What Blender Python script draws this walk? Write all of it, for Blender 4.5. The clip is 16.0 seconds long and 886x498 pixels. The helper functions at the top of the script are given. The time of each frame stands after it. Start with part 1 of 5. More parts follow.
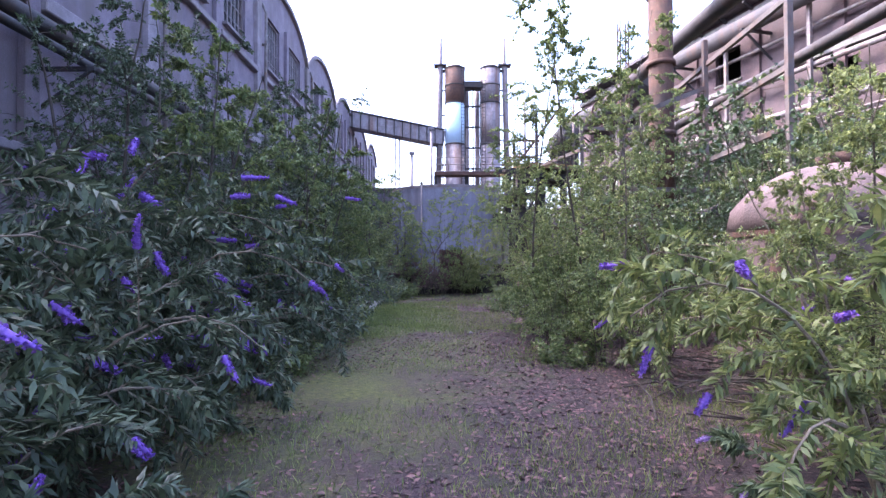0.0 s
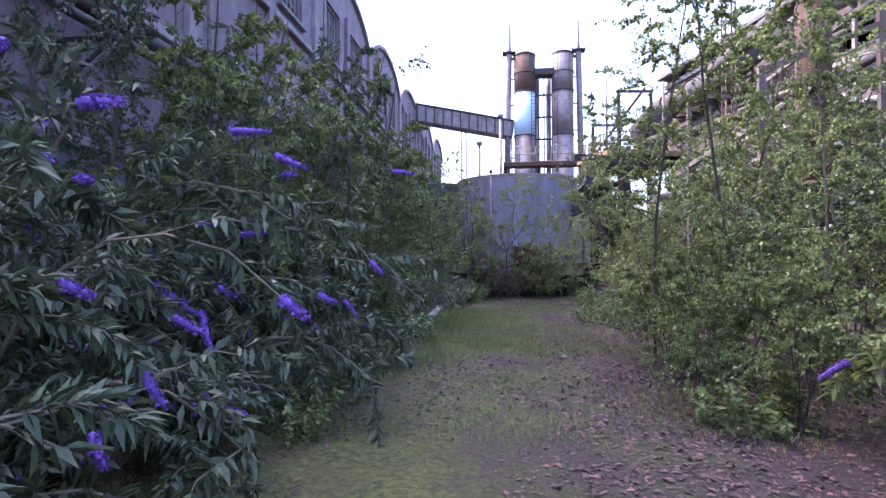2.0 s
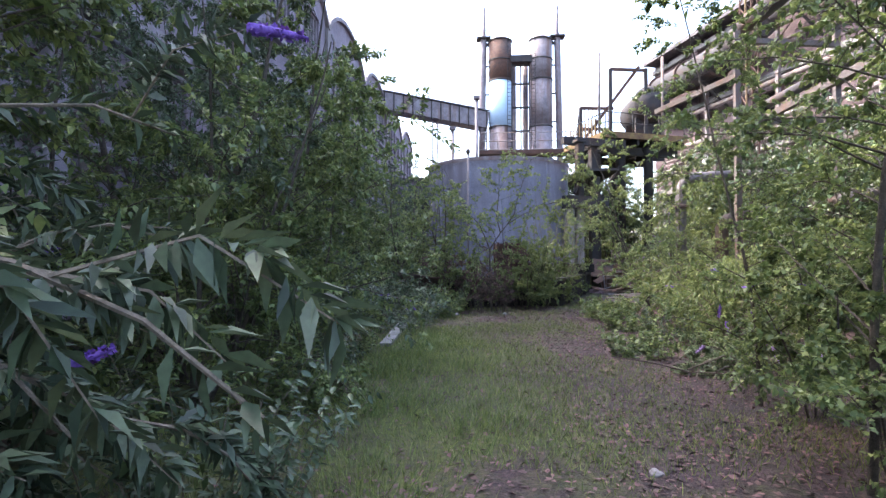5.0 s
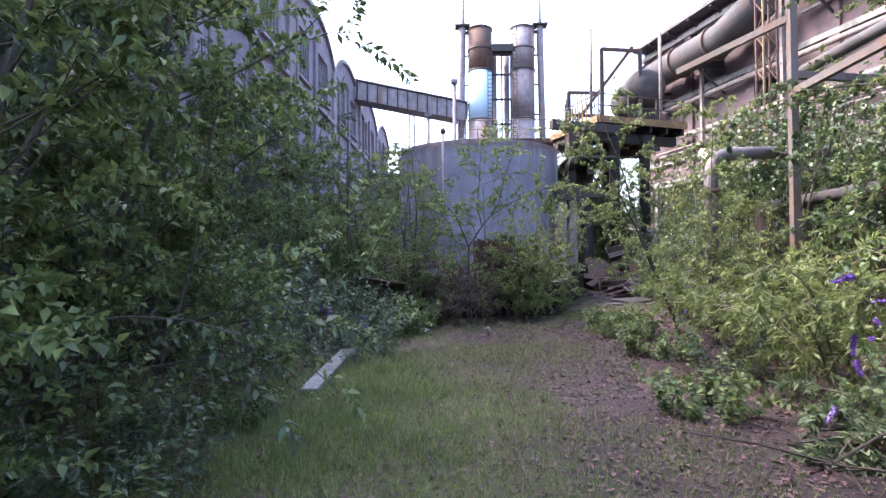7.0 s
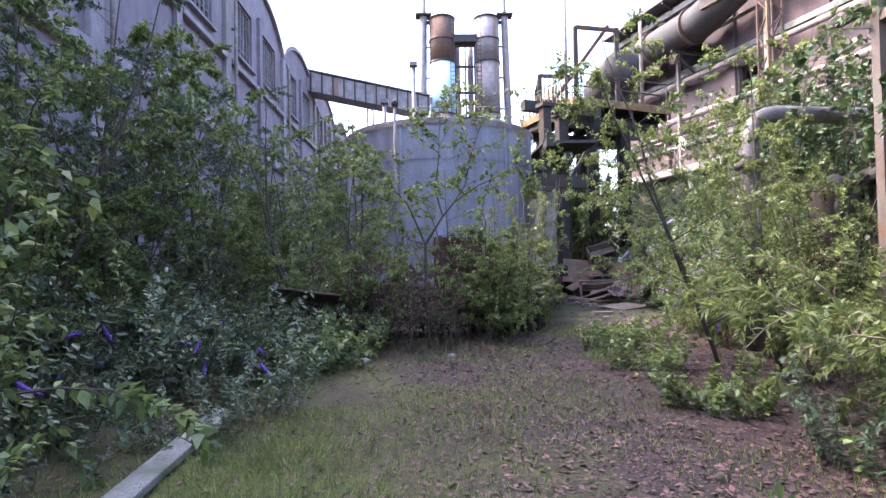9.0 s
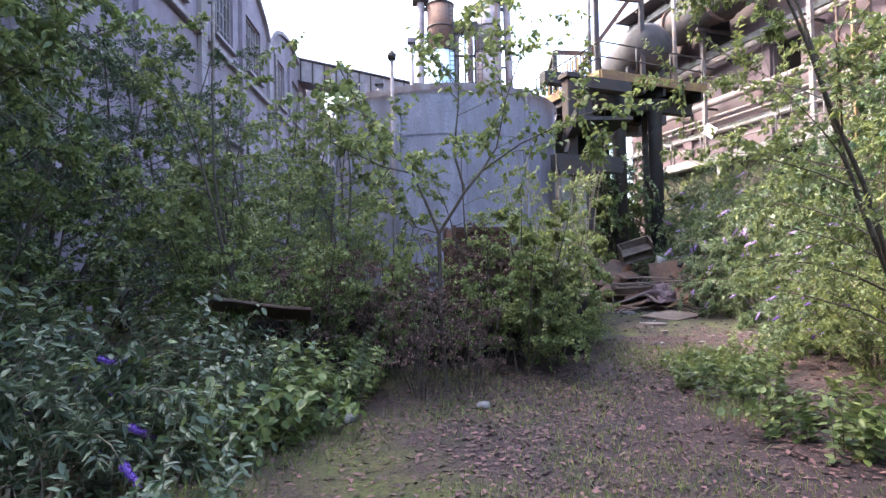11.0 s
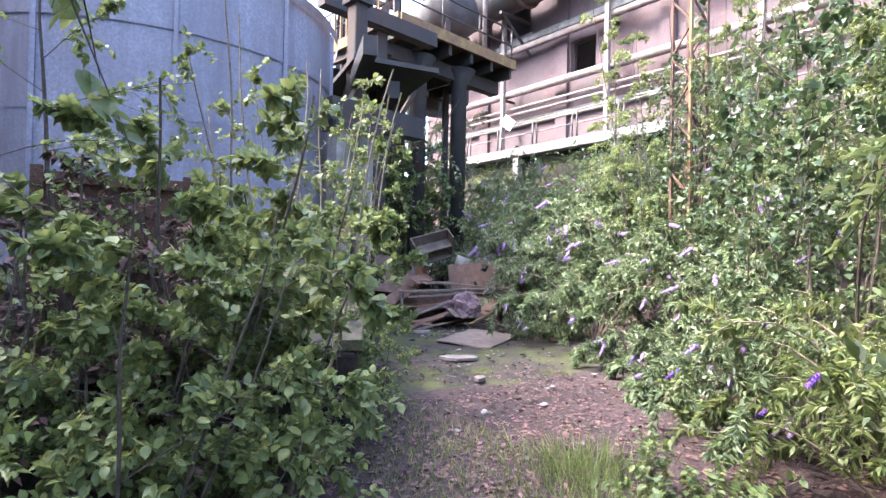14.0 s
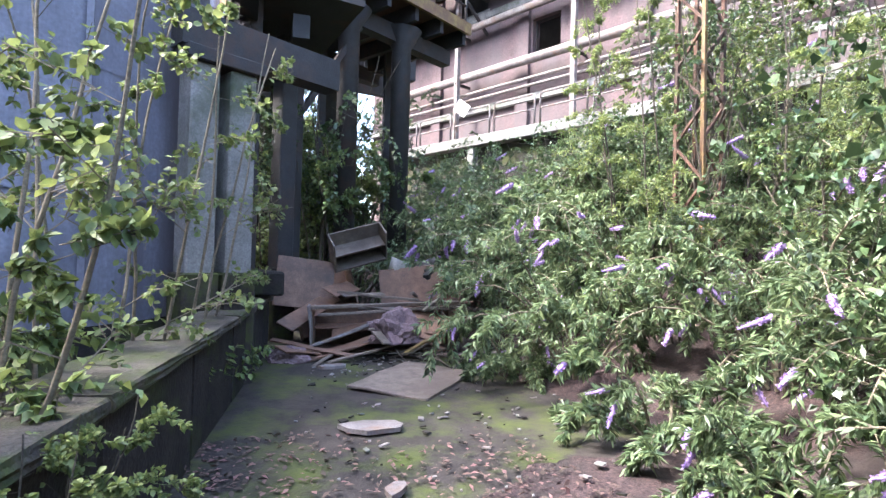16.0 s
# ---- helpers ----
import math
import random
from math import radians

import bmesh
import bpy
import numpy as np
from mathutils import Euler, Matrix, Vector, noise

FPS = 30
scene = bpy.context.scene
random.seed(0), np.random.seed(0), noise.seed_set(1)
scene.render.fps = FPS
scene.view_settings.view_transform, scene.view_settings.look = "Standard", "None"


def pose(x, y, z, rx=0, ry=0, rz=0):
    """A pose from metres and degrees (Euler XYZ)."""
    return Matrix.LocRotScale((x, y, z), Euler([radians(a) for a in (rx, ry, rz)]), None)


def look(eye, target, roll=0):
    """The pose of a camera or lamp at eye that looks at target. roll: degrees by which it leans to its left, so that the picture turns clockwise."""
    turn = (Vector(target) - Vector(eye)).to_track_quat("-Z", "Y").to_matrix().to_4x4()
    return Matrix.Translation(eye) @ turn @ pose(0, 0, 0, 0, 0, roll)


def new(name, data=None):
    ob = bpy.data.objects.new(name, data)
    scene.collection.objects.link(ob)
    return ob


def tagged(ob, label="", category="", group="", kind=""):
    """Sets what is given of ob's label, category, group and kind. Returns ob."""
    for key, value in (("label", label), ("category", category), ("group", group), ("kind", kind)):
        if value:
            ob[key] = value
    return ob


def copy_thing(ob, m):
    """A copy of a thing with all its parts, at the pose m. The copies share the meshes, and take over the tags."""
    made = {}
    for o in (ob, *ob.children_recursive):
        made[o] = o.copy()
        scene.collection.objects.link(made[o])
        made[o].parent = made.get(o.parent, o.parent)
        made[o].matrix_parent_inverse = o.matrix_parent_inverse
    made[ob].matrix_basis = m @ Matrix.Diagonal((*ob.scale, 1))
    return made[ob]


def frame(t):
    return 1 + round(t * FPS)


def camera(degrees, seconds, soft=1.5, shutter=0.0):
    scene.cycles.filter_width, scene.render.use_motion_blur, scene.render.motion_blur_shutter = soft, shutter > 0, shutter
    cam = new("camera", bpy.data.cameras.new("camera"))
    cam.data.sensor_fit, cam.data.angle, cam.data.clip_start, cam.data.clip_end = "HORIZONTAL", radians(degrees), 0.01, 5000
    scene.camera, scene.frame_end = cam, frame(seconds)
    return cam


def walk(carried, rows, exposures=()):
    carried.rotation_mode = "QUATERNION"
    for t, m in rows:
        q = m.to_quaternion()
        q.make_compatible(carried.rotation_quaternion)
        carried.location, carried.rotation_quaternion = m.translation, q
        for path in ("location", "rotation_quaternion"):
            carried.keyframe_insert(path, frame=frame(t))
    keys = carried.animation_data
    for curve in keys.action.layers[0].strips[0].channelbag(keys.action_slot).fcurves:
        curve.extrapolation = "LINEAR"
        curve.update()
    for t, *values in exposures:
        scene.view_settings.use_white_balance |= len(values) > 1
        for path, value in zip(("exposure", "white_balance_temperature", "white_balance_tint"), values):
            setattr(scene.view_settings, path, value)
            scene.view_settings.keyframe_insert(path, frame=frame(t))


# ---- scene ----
cam = camera(79.3, 16.0, soft=1.4)
PATH = [
    (0.0, pose(-0.011, -0.027, 1.518, 91.25, 0.18, -0.23)),
    (0.5, pose(-0.031, 0.663, 1.510, 91.17, -0.09, 2.81)),
    (1.0, pose(-0.075, 1.388, 1.498, 91.14, -0.15, 5.10)),
    (1.5, pose(-0.085, 2.074, 1.494, 91.08, 0.04, 6.11)),
    (2.0, pose(-0.238, 2.808, 1.493, 91.10, 0.08, 6.90)),
    (2.5, pose(-0.330, 3.467, 1.497, 91.11, 0.22, 6.95)),
    (3.0, pose(-0.411, 4.213, 1.497, 91.12, 0.30, 6.72)),
    (3.5, pose(-0.497, 5.005, 1.493, 91.08, 0.28, 6.47)),
    (4.0, pose(-0.584, 5.808, 1.490, 91.12, 0.23, 5.77)),
    (6.5, pose(-0.598, 9.507, 1.473, 91.11, 0.18, 1.80)),
    (7.0, pose(-0.502, 10.380, 1.489, 91.14, 0.32, 1.71)),
    (7.5, pose(-0.321, 11.205, 1.490, 91.25, 0.39, 1.13)),
    (8.0, pose(-0.233, 11.962, 1.508, 91.30, 0.38, -0.68)),
    (10.5, pose(-0.460, 15.660, 1.408, 91.53, 1.26, -2.33)),
    (11.0, pose(-0.502, 16.398, 1.432, 91.54, 1.17, -2.45)),
    (11.5, pose(-0.536, 17.151, 1.455, 91.55, 1.07, -2.73)),
    (12.0, pose(-0.543, 17.778, 1.486, 91.46, 1.04, -3.50)),
    (12.5, pose(-0.425, 18.442, 1.492, 91.35, 1.00, -5.42)),
    (13.0, pose(-0.118, 19.210, 1.542, 91.11, 0.84, -7.85)),
    (13.5, pose(0.349, 19.786, 1.612, 90.54, -0.09, -16.20)),
    (14.0, pose(1.017, 20.819, 1.508, 90.74, -1.13, -24.67)),
    (14.5, pose(1.492, 21.624, 1.460, 91.00, -1.37, -28.09)),
    (15.0, pose(1.968, 22.222, 1.457, 91.24, -1.19, -28.63)),
    (15.5, pose(2.381, 22.784, 1.489, 91.23, -1.35, -29.00)),
    (16.0, pose(2.694, 23.397, 1.503, 91.20, -1.46, -29.45)),
]
walk(cam, PATH, exposures=[(0.0, 3.05, 5900, 27), (2.0, 2.95, 5900, 29), (3.0, 2.95, 6150, 20), (4.0, 3.0, 6500, 12), (6.5, 3.15, 6250, 19), (8.0, 3.25, 6300, 18), (11.0, 3.45, 6550, 15), (13.0, 3.7, 6700, 13), (14.0, 3.8, 6150, 16), (14.5, 3.85, 5750, 20), (15.0, 3.75, 5600, 18), (16.0, 3.6, 6000, 10)])
# world: hazy afternoon sky, sun over the hall to the west
world = bpy.data.worlds.new("sky_world")
scene.world = world
world.use_nodes = True
_n = world.node_tree.nodes
_bg = _n["Background"]
_sky = _n.new("ShaderNodeTexSky")
_sky.sky_type = "NISHITA"
_sky.sun_disc = False
SUN_EL, SUN_AZ = 51.0, -75.0
_sky.sun_elevation = radians(SUN_EL)
_sky.sun_rotation = radians(SUN_AZ)
_sky.dust_density = 4.0
_sky.air_density = 1.0
world.node_tree.links.new(_sky.outputs[0], _bg.inputs[0])
_bg.inputs[1].default_value = 0.15
sun = new("sun", bpy.data.lights.new("sun", "SUN"))
sun.data.energy = 1.3
sun.data.angle = radians(11.0)
sun.data.color = (1.0, 0.93, 0.82)
_a, _e = radians(SUN_AZ), radians(SUN_EL)
_to = Vector((math.sin(_a) * math.cos(_e), math.cos(_a) * math.cos(_e), math.sin(_e)))
sun.matrix_basis = look(_to * 60, (0, 0, 0))


# ---------- materials ----------
def mat(name, base, second=None, scale=6.0, rough=0.8, metal=0.0, bump=0.3, fine=60.0, stain=None, stain_scale=0.6,
        stain_amt=0.5, random_amt=0.0, island=0.0, translucent=0.0, spec=0.5, streak=False):
    """A procedural surface: two colours at two scales, stains, relief."""
    m = bpy.data.materials.new(name)
    m.use_nodes = True
    nt = m.node_tree
    nd, lk = nt.nodes, nt.links
    b = nd["Principled BSDF"]
    out = nd["Material Output"]
    tc = nd.new("ShaderNodeNewGeometry")
    src = tc.outputs["Position"]
    n1 = nd.new("ShaderNodeTexNoise")
    n1.inputs["Scale"].default_value = scale
    n1.inputs["Detail"].default_value = 6
    n1.inputs["Roughness"].default_value = 0.65
    lk.new(src, n1.inputs["Vector"])
    second = second or tuple(c * 0.6 for c in base)
    r1 = nd.new("ShaderNodeValToRGB")
    r1.color_ramp.elements[0].position, r1.color_ramp.elements[1].position = 0.35, 0.68
    r1.color_ramp.elements[0].color = (*second, 1)
    r1.color_ramp.elements[1].color = (*base, 1)
    lk.new(n1.outputs[0], r1.inputs[0])
    col = r1.outputs[0]
    n2 = nd.new("ShaderNodeTexNoise")
    n2.inputs["Scale"].default_value = fine
    n2.inputs["Detail"].default_value = 4
    lk.new(src, n2.inputs["Vector"])

    def mixed(fac, a, bb, mode="MIX"):
        x = nd.new("ShaderNodeMix")
        x.data_type, x.blend_type = "RGBA", mode
        if isinstance(fac, float):
            x.inputs[0].default_value = fac
        else:
            lk.new(fac, x.inputs[0])
        for sock, v in ((x.inputs[6], a), (x.inputs[7], bb)):
            if isinstance(v, tuple):
                sock.default_value = (*v, 1)
            else:
                lk.new(v, sock)
        return x.outputs[2]

    r2 = nd.new("ShaderNodeMapRange")
    r2.inputs[1].default_value, r2.inputs[2].default_value = 0.25, 0.75
    r2.inputs[3].default_value, r2.inputs[4].default_value = 0.7, 1.25
    lk.new(n2.outputs[0], r2.inputs[0])
    col = mixed(1.0, col, r2.outputs[0], "MULTIPLY")
    if stain:
        n3 = nd.new("ShaderNodeTexNoise")
        n3.inputs["Scale"].default_value = stain_scale
        n3.inputs["Detail"].default_value = 7
        n3.inputs["Roughness"].default_value = 0.7
        v = src
        if streak:
            mp = nd.new("ShaderNodeMapping")
            mp.inputs["Scale"].default_value = (1, 1, 0.12)
            lk.new(src, mp.inputs[0])
            v = mp.outputs[0]
        lk.new(v, n3.inputs["Vector"])
        r3 = nd.new("ShaderNodeMapRange")
        r3.inputs[1].default_value, r3.inputs[2].default_value = 0.62 - stain_amt * 0.25, 0.72 - stain_amt * 0.1
        lk.new(n3.outputs[0], r3.inputs[0])
        col = mixed(r3.outputs[0], col, stain)
    if random_amt or island:
        rnd = nd.new("ShaderNodeObjectInfo").outputs["Random"] if random_amt else tc.outputs["Random Per Island"]
        hs = nd.new("ShaderNodeHueSaturation")
        amt = random_amt or island
        rr = nd.new("ShaderNodeMapRange")
        rr.inputs[3].default_value, rr.inputs[4].default_value = 1 - amt, 1 + amt
        lk.new(rnd, rr.inputs[0])
        lk.new(rr.outputs[0], hs.inputs["Value"])
        rh = nd.new("ShaderNodeMapRange")
        rh.inputs[3].default_value, rh.inputs[4].default_value = 0.5 + amt * 0.06, 0.5 - amt * 0.04
        lk.new(rnd, rh.inputs[0])
        lk.new(rh.outputs[0], hs.inputs["Hue"])
        lk.new(col, hs.inputs["Color"])
        col = hs.outputs[0]
    lk.new(col, b.inputs["Base Color"])
    b.inputs["Roughness"].default_value = rough
    b.inputs["Metallic"].default_value = metal
    b.inputs["Specular IOR Level"].default_value = spec
    if bump:
        bp = nd.new("ShaderNodeBump")
        bp.inputs["Strength"].default_value = bump
        bp.inputs["Distance"].default_value = 0.02
        lk.new(n2.outputs[0], bp.inputs["Height"])
        lk.new(bp.outputs[0], b.inputs["Normal"])
    if translucent:
        tr = nd.new("ShaderNodeBsdfTranslucent")
        gm = nd.new("ShaderNodeHueSaturation")
        gm.inputs["Hue"].default_value = 0.48
        gm.inputs["Value"].default_value = 1.3
        lk.new(col, gm.inputs["Color"])
        lk.new(gm.outputs[0], tr.inputs["Color"])
        ms = nd.new("ShaderNodeMixShader")
        ms.inputs[0].default_value = translucent
        lk.new(b.outputs[0], ms.inputs[1])
        lk.new(tr.outputs[0], ms.inputs[2])
        lk.new(ms.outputs[0], out.inputs[0])
    return m


M = {}
M["render"] = mat("grey_mauve_render", (0.205, 0.17, 0.205), (0.13, 0.108, 0.135), 1.2, 0.9, bump=0.4, fine=30, stain=(0.12, 0.10, 0.10), stain_scale=0.5, stain_amt=0.45, streak=True)
M["trim"] = mat("pale_render_trim", (0.27, 0.24, 0.265), (0.17, 0.15, 0.165), 2.0, 0.9, fine=40, stain=(0.15, 0.13, 0.12), streak=True)
# brick and streaks darkened in colour to hold back the sun on this wall
M["brick"] = mat("shade_darkened_pink_brick", (0.125, 0.083, 0.086), (0.065, 0.045, 0.049), 1.0, 0.92, bump=0.5, fine=14, stain=(0.085, 0.07, 0.075), stain_scale=0.5, stain_amt=0.75, streak=True)
M["concrete"] = mat("grey_concrete", (0.25, 0.24, 0.235), (0.15, 0.145, 0.14), 3.0, 0.9, fine=45, stain=(0.08, 0.09, 0.06), stain_scale=1.0, stain_amt=0.5)
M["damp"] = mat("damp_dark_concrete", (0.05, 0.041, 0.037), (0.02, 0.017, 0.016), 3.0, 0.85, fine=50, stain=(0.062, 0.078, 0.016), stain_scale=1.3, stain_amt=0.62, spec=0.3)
# near-black: the shade on the basin wall's sides is put into the colour
M["shade_concrete"] = mat("shade_darkened_concrete", (0.038, 0.032, 0.029), (0.014, 0.012, 0.012), 2.5, 0.92, spec=0.25, bump=0.6, fine=40, stain=(0.035, 0.042, 0.016), stain_scale=1.5, stain_amt=0.35)
M["tank"] = mat("blue_grey_tank_paint", (0.25, 0.258, 0.325), (0.165, 0.17, 0.22), 1.1, 0.7, bump=0.2, fine=25, stain=(0.12, 0.115, 0.145), stain_scale=0.9, stain_amt=0.75, streak=True)
M["blue"] = mat("pale_blue_paint", (0.50, 0.66, 0.80), (0.40, 0.55, 0.70), 0.8, 0.6, bump=0.1, stain=(0.35, 0.40, 0.46), streak=True)
M["rust"] = mat("brown_rust", (0.12, 0.06, 0.042), (0.065, 0.036, 0.028), 4.0, 0.85, bump=0.5, stain=(0.05, 0.04, 0.04))
M["steel"] = mat("weathered_grey_steel", (0.24, 0.22, 0.24), (0.14, 0.12, 0.13), 2.0, 0.65, 0.3, fine=40, stain=(0.14, 0.08, 0.06), stain_scale=0.8, stain_amt=0.5, streak=True)
M["dark"] = mat("dark_sooty_steel", (0.032, 0.03, 0.033), (0.018, 0.017, 0.018), 3.0, 0.75, 0.0, stain=(0.05, 0.028, 0.02), stain_scale=1.2)
M["pale"] = mat("pale_flaking_paint", (0.225, 0.205, 0.205), (0.12, 0.10, 0.10), 4.0, 0.7, fine=50, stain=(0.16, 0.10, 0.07), stain_scale=2.5, stain_amt=0.5)
M["yellow"] = mat("faded_yellow_paint", (0.25, 0.175, 0.055), (0.12, 0.07, 0.04), 5.0, 0.7, stain=(0.13, 0.07, 0.04), stain_scale=3.0, stain_amt=0.7)
M["gunmetal"] = mat("dull_dark_grey_steel", (0.075, 0.07, 0.076), (0.045, 0.04, 0.043), 2.0, 0.8, 0.0, fine=40, stain=(0.09, 0.05, 0.035), stain_scale=1.0, stain_amt=0.5, streak=True)
M["coping"] = mat("mossy_grey_coping", (0.10, 0.088, 0.075), (0.04, 0.035, 0.03), 3.5, 0.95, spec=0.25, bump=0.8, fine=40, stain=(0.055, 0.07, 0.022), stain_scale=1.6, stain_amt=0.5)
M["dull"] = mat("dull_grey_paint_over_rust", (0.16, 0.145, 0.145), (0.085, 0.07, 0.068), 4.0, 0.75, fine=50, stain=(0.11, 0.06, 0.042), stain_scale=2.0, stain_amt=0.6)
# stained plaster, its tone also lowered to paint in the vat's shade
M["plaster"] = mat("stained_shaded_pinkish_plaster", (0.22, 0.155, 0.15), (0.12, 0.08, 0.08), 2.2, 0.92, bump=0.5, fine=26, stain=(0.05, 0.038, 0.04), stain_scale=1.1, stain_amt=0.8, streak=True)
M["roof"] = mat("dark_roof_felt", (0.13, 0.12, 0.13), (0.08, 0.075, 0.08), 1.0, 0.9)
M["wood"] = mat("grey_weathered_wood", (0.20, 0.16, 0.13), (0.11, 0.085, 0.07), 8.0, 0.85, fine=70, stain=(0.08, 0.06, 0.05))
M["brownwood"] = mat("brown_veneer", (0.20, 0.11, 0.07), (0.11, 0.06, 0.04), 7.0, 0.6, fine=60, stain=(0.05, 0.035, 0.03))
M["leather"] = mat("orange_brown_board", (0.30, 0.17, 0.11), (0.18, 0.10, 0.07), 6.0, 0.7)
M["cloth"] = mat("dirty_mauve_cloth", (0.24, 0.17, 0.18), (0.12, 0.08, 0.09), 9.0, 0.95)
M["white"] = mat("dirty_white", (0.62, 0.62, 0.62), (0.45, 0.44, 0.42), 5.0, 0.7)
M["glass"] = mat("dusty_dark_glass", (0.025, 0.025, 0.03), (0.015, 0.015, 0.02), 2.0, 0.55, bump=0.05, spec=0.25)
# the darkness of an unlit room, put into the colour
M["void"] = mat("unlit_interior_dark", (0.05, 0.045, 0.045), None, 2.0, 0.95)
M["bark"] = mat("grey_brown_bark", (0.095, 0.078, 0.06), (0.045, 0.037, 0.03), 20.0, 0.9, bump=0.6, fine=120)
M["stem"] = mat("pale_tan_stem", (0.20, 0.165, 0.12), (0.11, 0.09, 0.065), 20.0, 0.85, fine=90)
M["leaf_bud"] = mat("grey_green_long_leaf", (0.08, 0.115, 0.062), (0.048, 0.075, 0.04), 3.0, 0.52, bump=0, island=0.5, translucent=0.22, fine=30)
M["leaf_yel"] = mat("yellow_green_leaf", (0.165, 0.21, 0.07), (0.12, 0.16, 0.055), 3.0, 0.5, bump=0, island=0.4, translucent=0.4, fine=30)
M["leaf_birch"] = mat("fresh_green_leaf", (0.16, 0.215, 0.07), (0.105, 0.15, 0.05), 3.0, 0.48, bump=0, island=0.45, translucent=0.35, fine=30)
M["leaf_dark"] = mat("dark_green_leaf", (0.08, 0.12, 0.06), (0.052, 0.085, 0.042), 3.0, 0.4, bump=0, island=0.4, translucent=0.25, fine=30)
M["leaf_ivy"] = mat("glossy_climber_leaf", (0.08, 0.125, 0.05), (0.05, 0.085, 0.035), 3.0, 0.35, bump=0, island=0.5, translucent=0.2, fine=30)
M["leaf_dry"] = mat("dry_brown_leaf", (0.15, 0.085, 0.07), (0.06, 0.036, 0.031), 5.0, 0.75, bump=0, island=0.7)
M["flower"] = mat("violet_florets", (0.21, 0.095, 0.40), (0.13, 0.055, 0.28), 30.0, 0.7, bump=0, island=0.4, translucent=0.2)
M["flower_pale"] = mat("pale_lilac_florets", (0.37, 0.25, 0.48), (0.27, 0.17, 0.38), 30.0, 0.7, bump=0, island=0.4, translucent=0.2)
# lighter copy of the leaf_bud green, with sunlight painted in
M["leaf_sunlit"] = mat("sunlit_sage_leaf", (0.14, 0.19, 0.09), (0.10, 0.145, 0.07), 3.0, 0.42, bump=0, island=0.5, translucent=0.3, fine=30)
M["grass"] = mat("grass_blade", (0.17, 0.22, 0.06), (0.12, 0.16, 0.05), 2.0, 0.6, bump=0, island=0.45, translucent=0.3)


# ---------- mesh helpers ----------
def empty(name, m=None, **tags):
    e = new(name)
    e.empty_display_size = 0.2
    if m is not None:
        e.matrix_basis = m
    return tagged(e, **tags)


def part(name, bm, material, parent=None, label="", kind=""):
    me = bpy.data.meshes.new(name)
    bm.normal_update()
    bm.to_mesh(me)
    bm.free()
    me.materials.append(material)
    ob = new(name, me)
    if parent is not None:
        ob.parent = parent
    return tagged(ob, label=label, kind=kind)


def fast_mesh(name, verts, faces, material):
    """A mesh from arrays: verts n x 3, faces m x 4."""
    me = bpy.data.meshes.new(name)
    nv, nf = len(verts), len(faces)
    me.vertices.add(nv)
    me.vertices.foreach_set("co", np.asarray(verts, np.float32).ravel())
    me.loops.add(nf * 4)
    me.loops.foreach_set("vertex_index", np.asarray(faces, np.int32).ravel())
    me.polygons.add(nf)
    me.polygons.foreach_set("loop_start", np.arange(0, nf * 4, 4, dtype=np.int32))
    me.update(calc_edges=True)
    me.validate()
    me.materials.append(material)
    return me


def box(bm, x0, y0, z0, x1, y1, z1, m=None, bev=0.0):
    r = bmesh.ops.create_cube(bm, size=1.0)
    vs = r["verts"]
    c = Vector(((x0 + x1) / 2, (y0 + y1) / 2, (z0 + z1) / 2))
    for v in vs:
        v.co = Vector((v.co.x * abs(x1 - x0), v.co.y * abs(y1 - y0), v.co.z * abs(z1 - z0))) + c
    if bev:
        es = list({e for v in vs for e in v.link_edges})
        g = bmesh.ops.bevel(bm, geom=es, offset=bev, segments=1, affect="EDGES")
        vs = list({v for f in g["faces"] for v in f.verts} | {v for v in vs if v.is_valid})
    if m is not None:
        bmesh.ops.transform(bm, matrix=m, verts=[v for v in vs if v.is_valid])
    return bm


def tube(bm, pts, radii, n=8, cap=True):
    """A round bar along points."""
    pts = [Vector(p) for p in pts]
    if not isinstance(radii, (list, tuple)):
        radii = [radii] * len(pts)
    rings = []
    ref = None
    for i, p in enumerate(pts):
        d = (pts[min(i + 1, len(pts) - 1)] - pts[max(i - 1, 0)]).normalized()
        if ref is None:
            ref = Vector((0, 0, 1)) if abs(d.z) < 0.9 else Vector((1, 0, 0))
        u = (ref - d * ref.dot(d)).normalized()
        w = d.cross(u)
        ref = u
        rings.append([bm.verts.new(p + (u * math.cos(2 * math.pi * k / n) + w * math.sin(2 * math.pi * k / n)) * radii[i]) for k in range(n)])
    for a, b in zip(rings, rings[1:]):
        for k in range(n):
            f = bm.faces.new((a[k], a[(k + 1) % n], b[(k + 1) % n], b[k]))
            f.smooth = n > 5
    if cap:
        bm.faces.new(rings[0][::-1])
        bm.faces.new(rings[-1])
    return bm


def beam(bm, p, q, w, h):
    """A square bar from p to q."""
    p, q = Vector(p), Vector(q)
    d = q - p
    m = Matrix.Translation((p + q) / 2) @ d.to_track_quat("Y", "Z").to_matrix().to_4x4()
    return box(bm, -w / 2, -d.length / 2, -h / 2, w / 2, d.length / 2, h / 2, m)


def B():
    return bmesh.new()


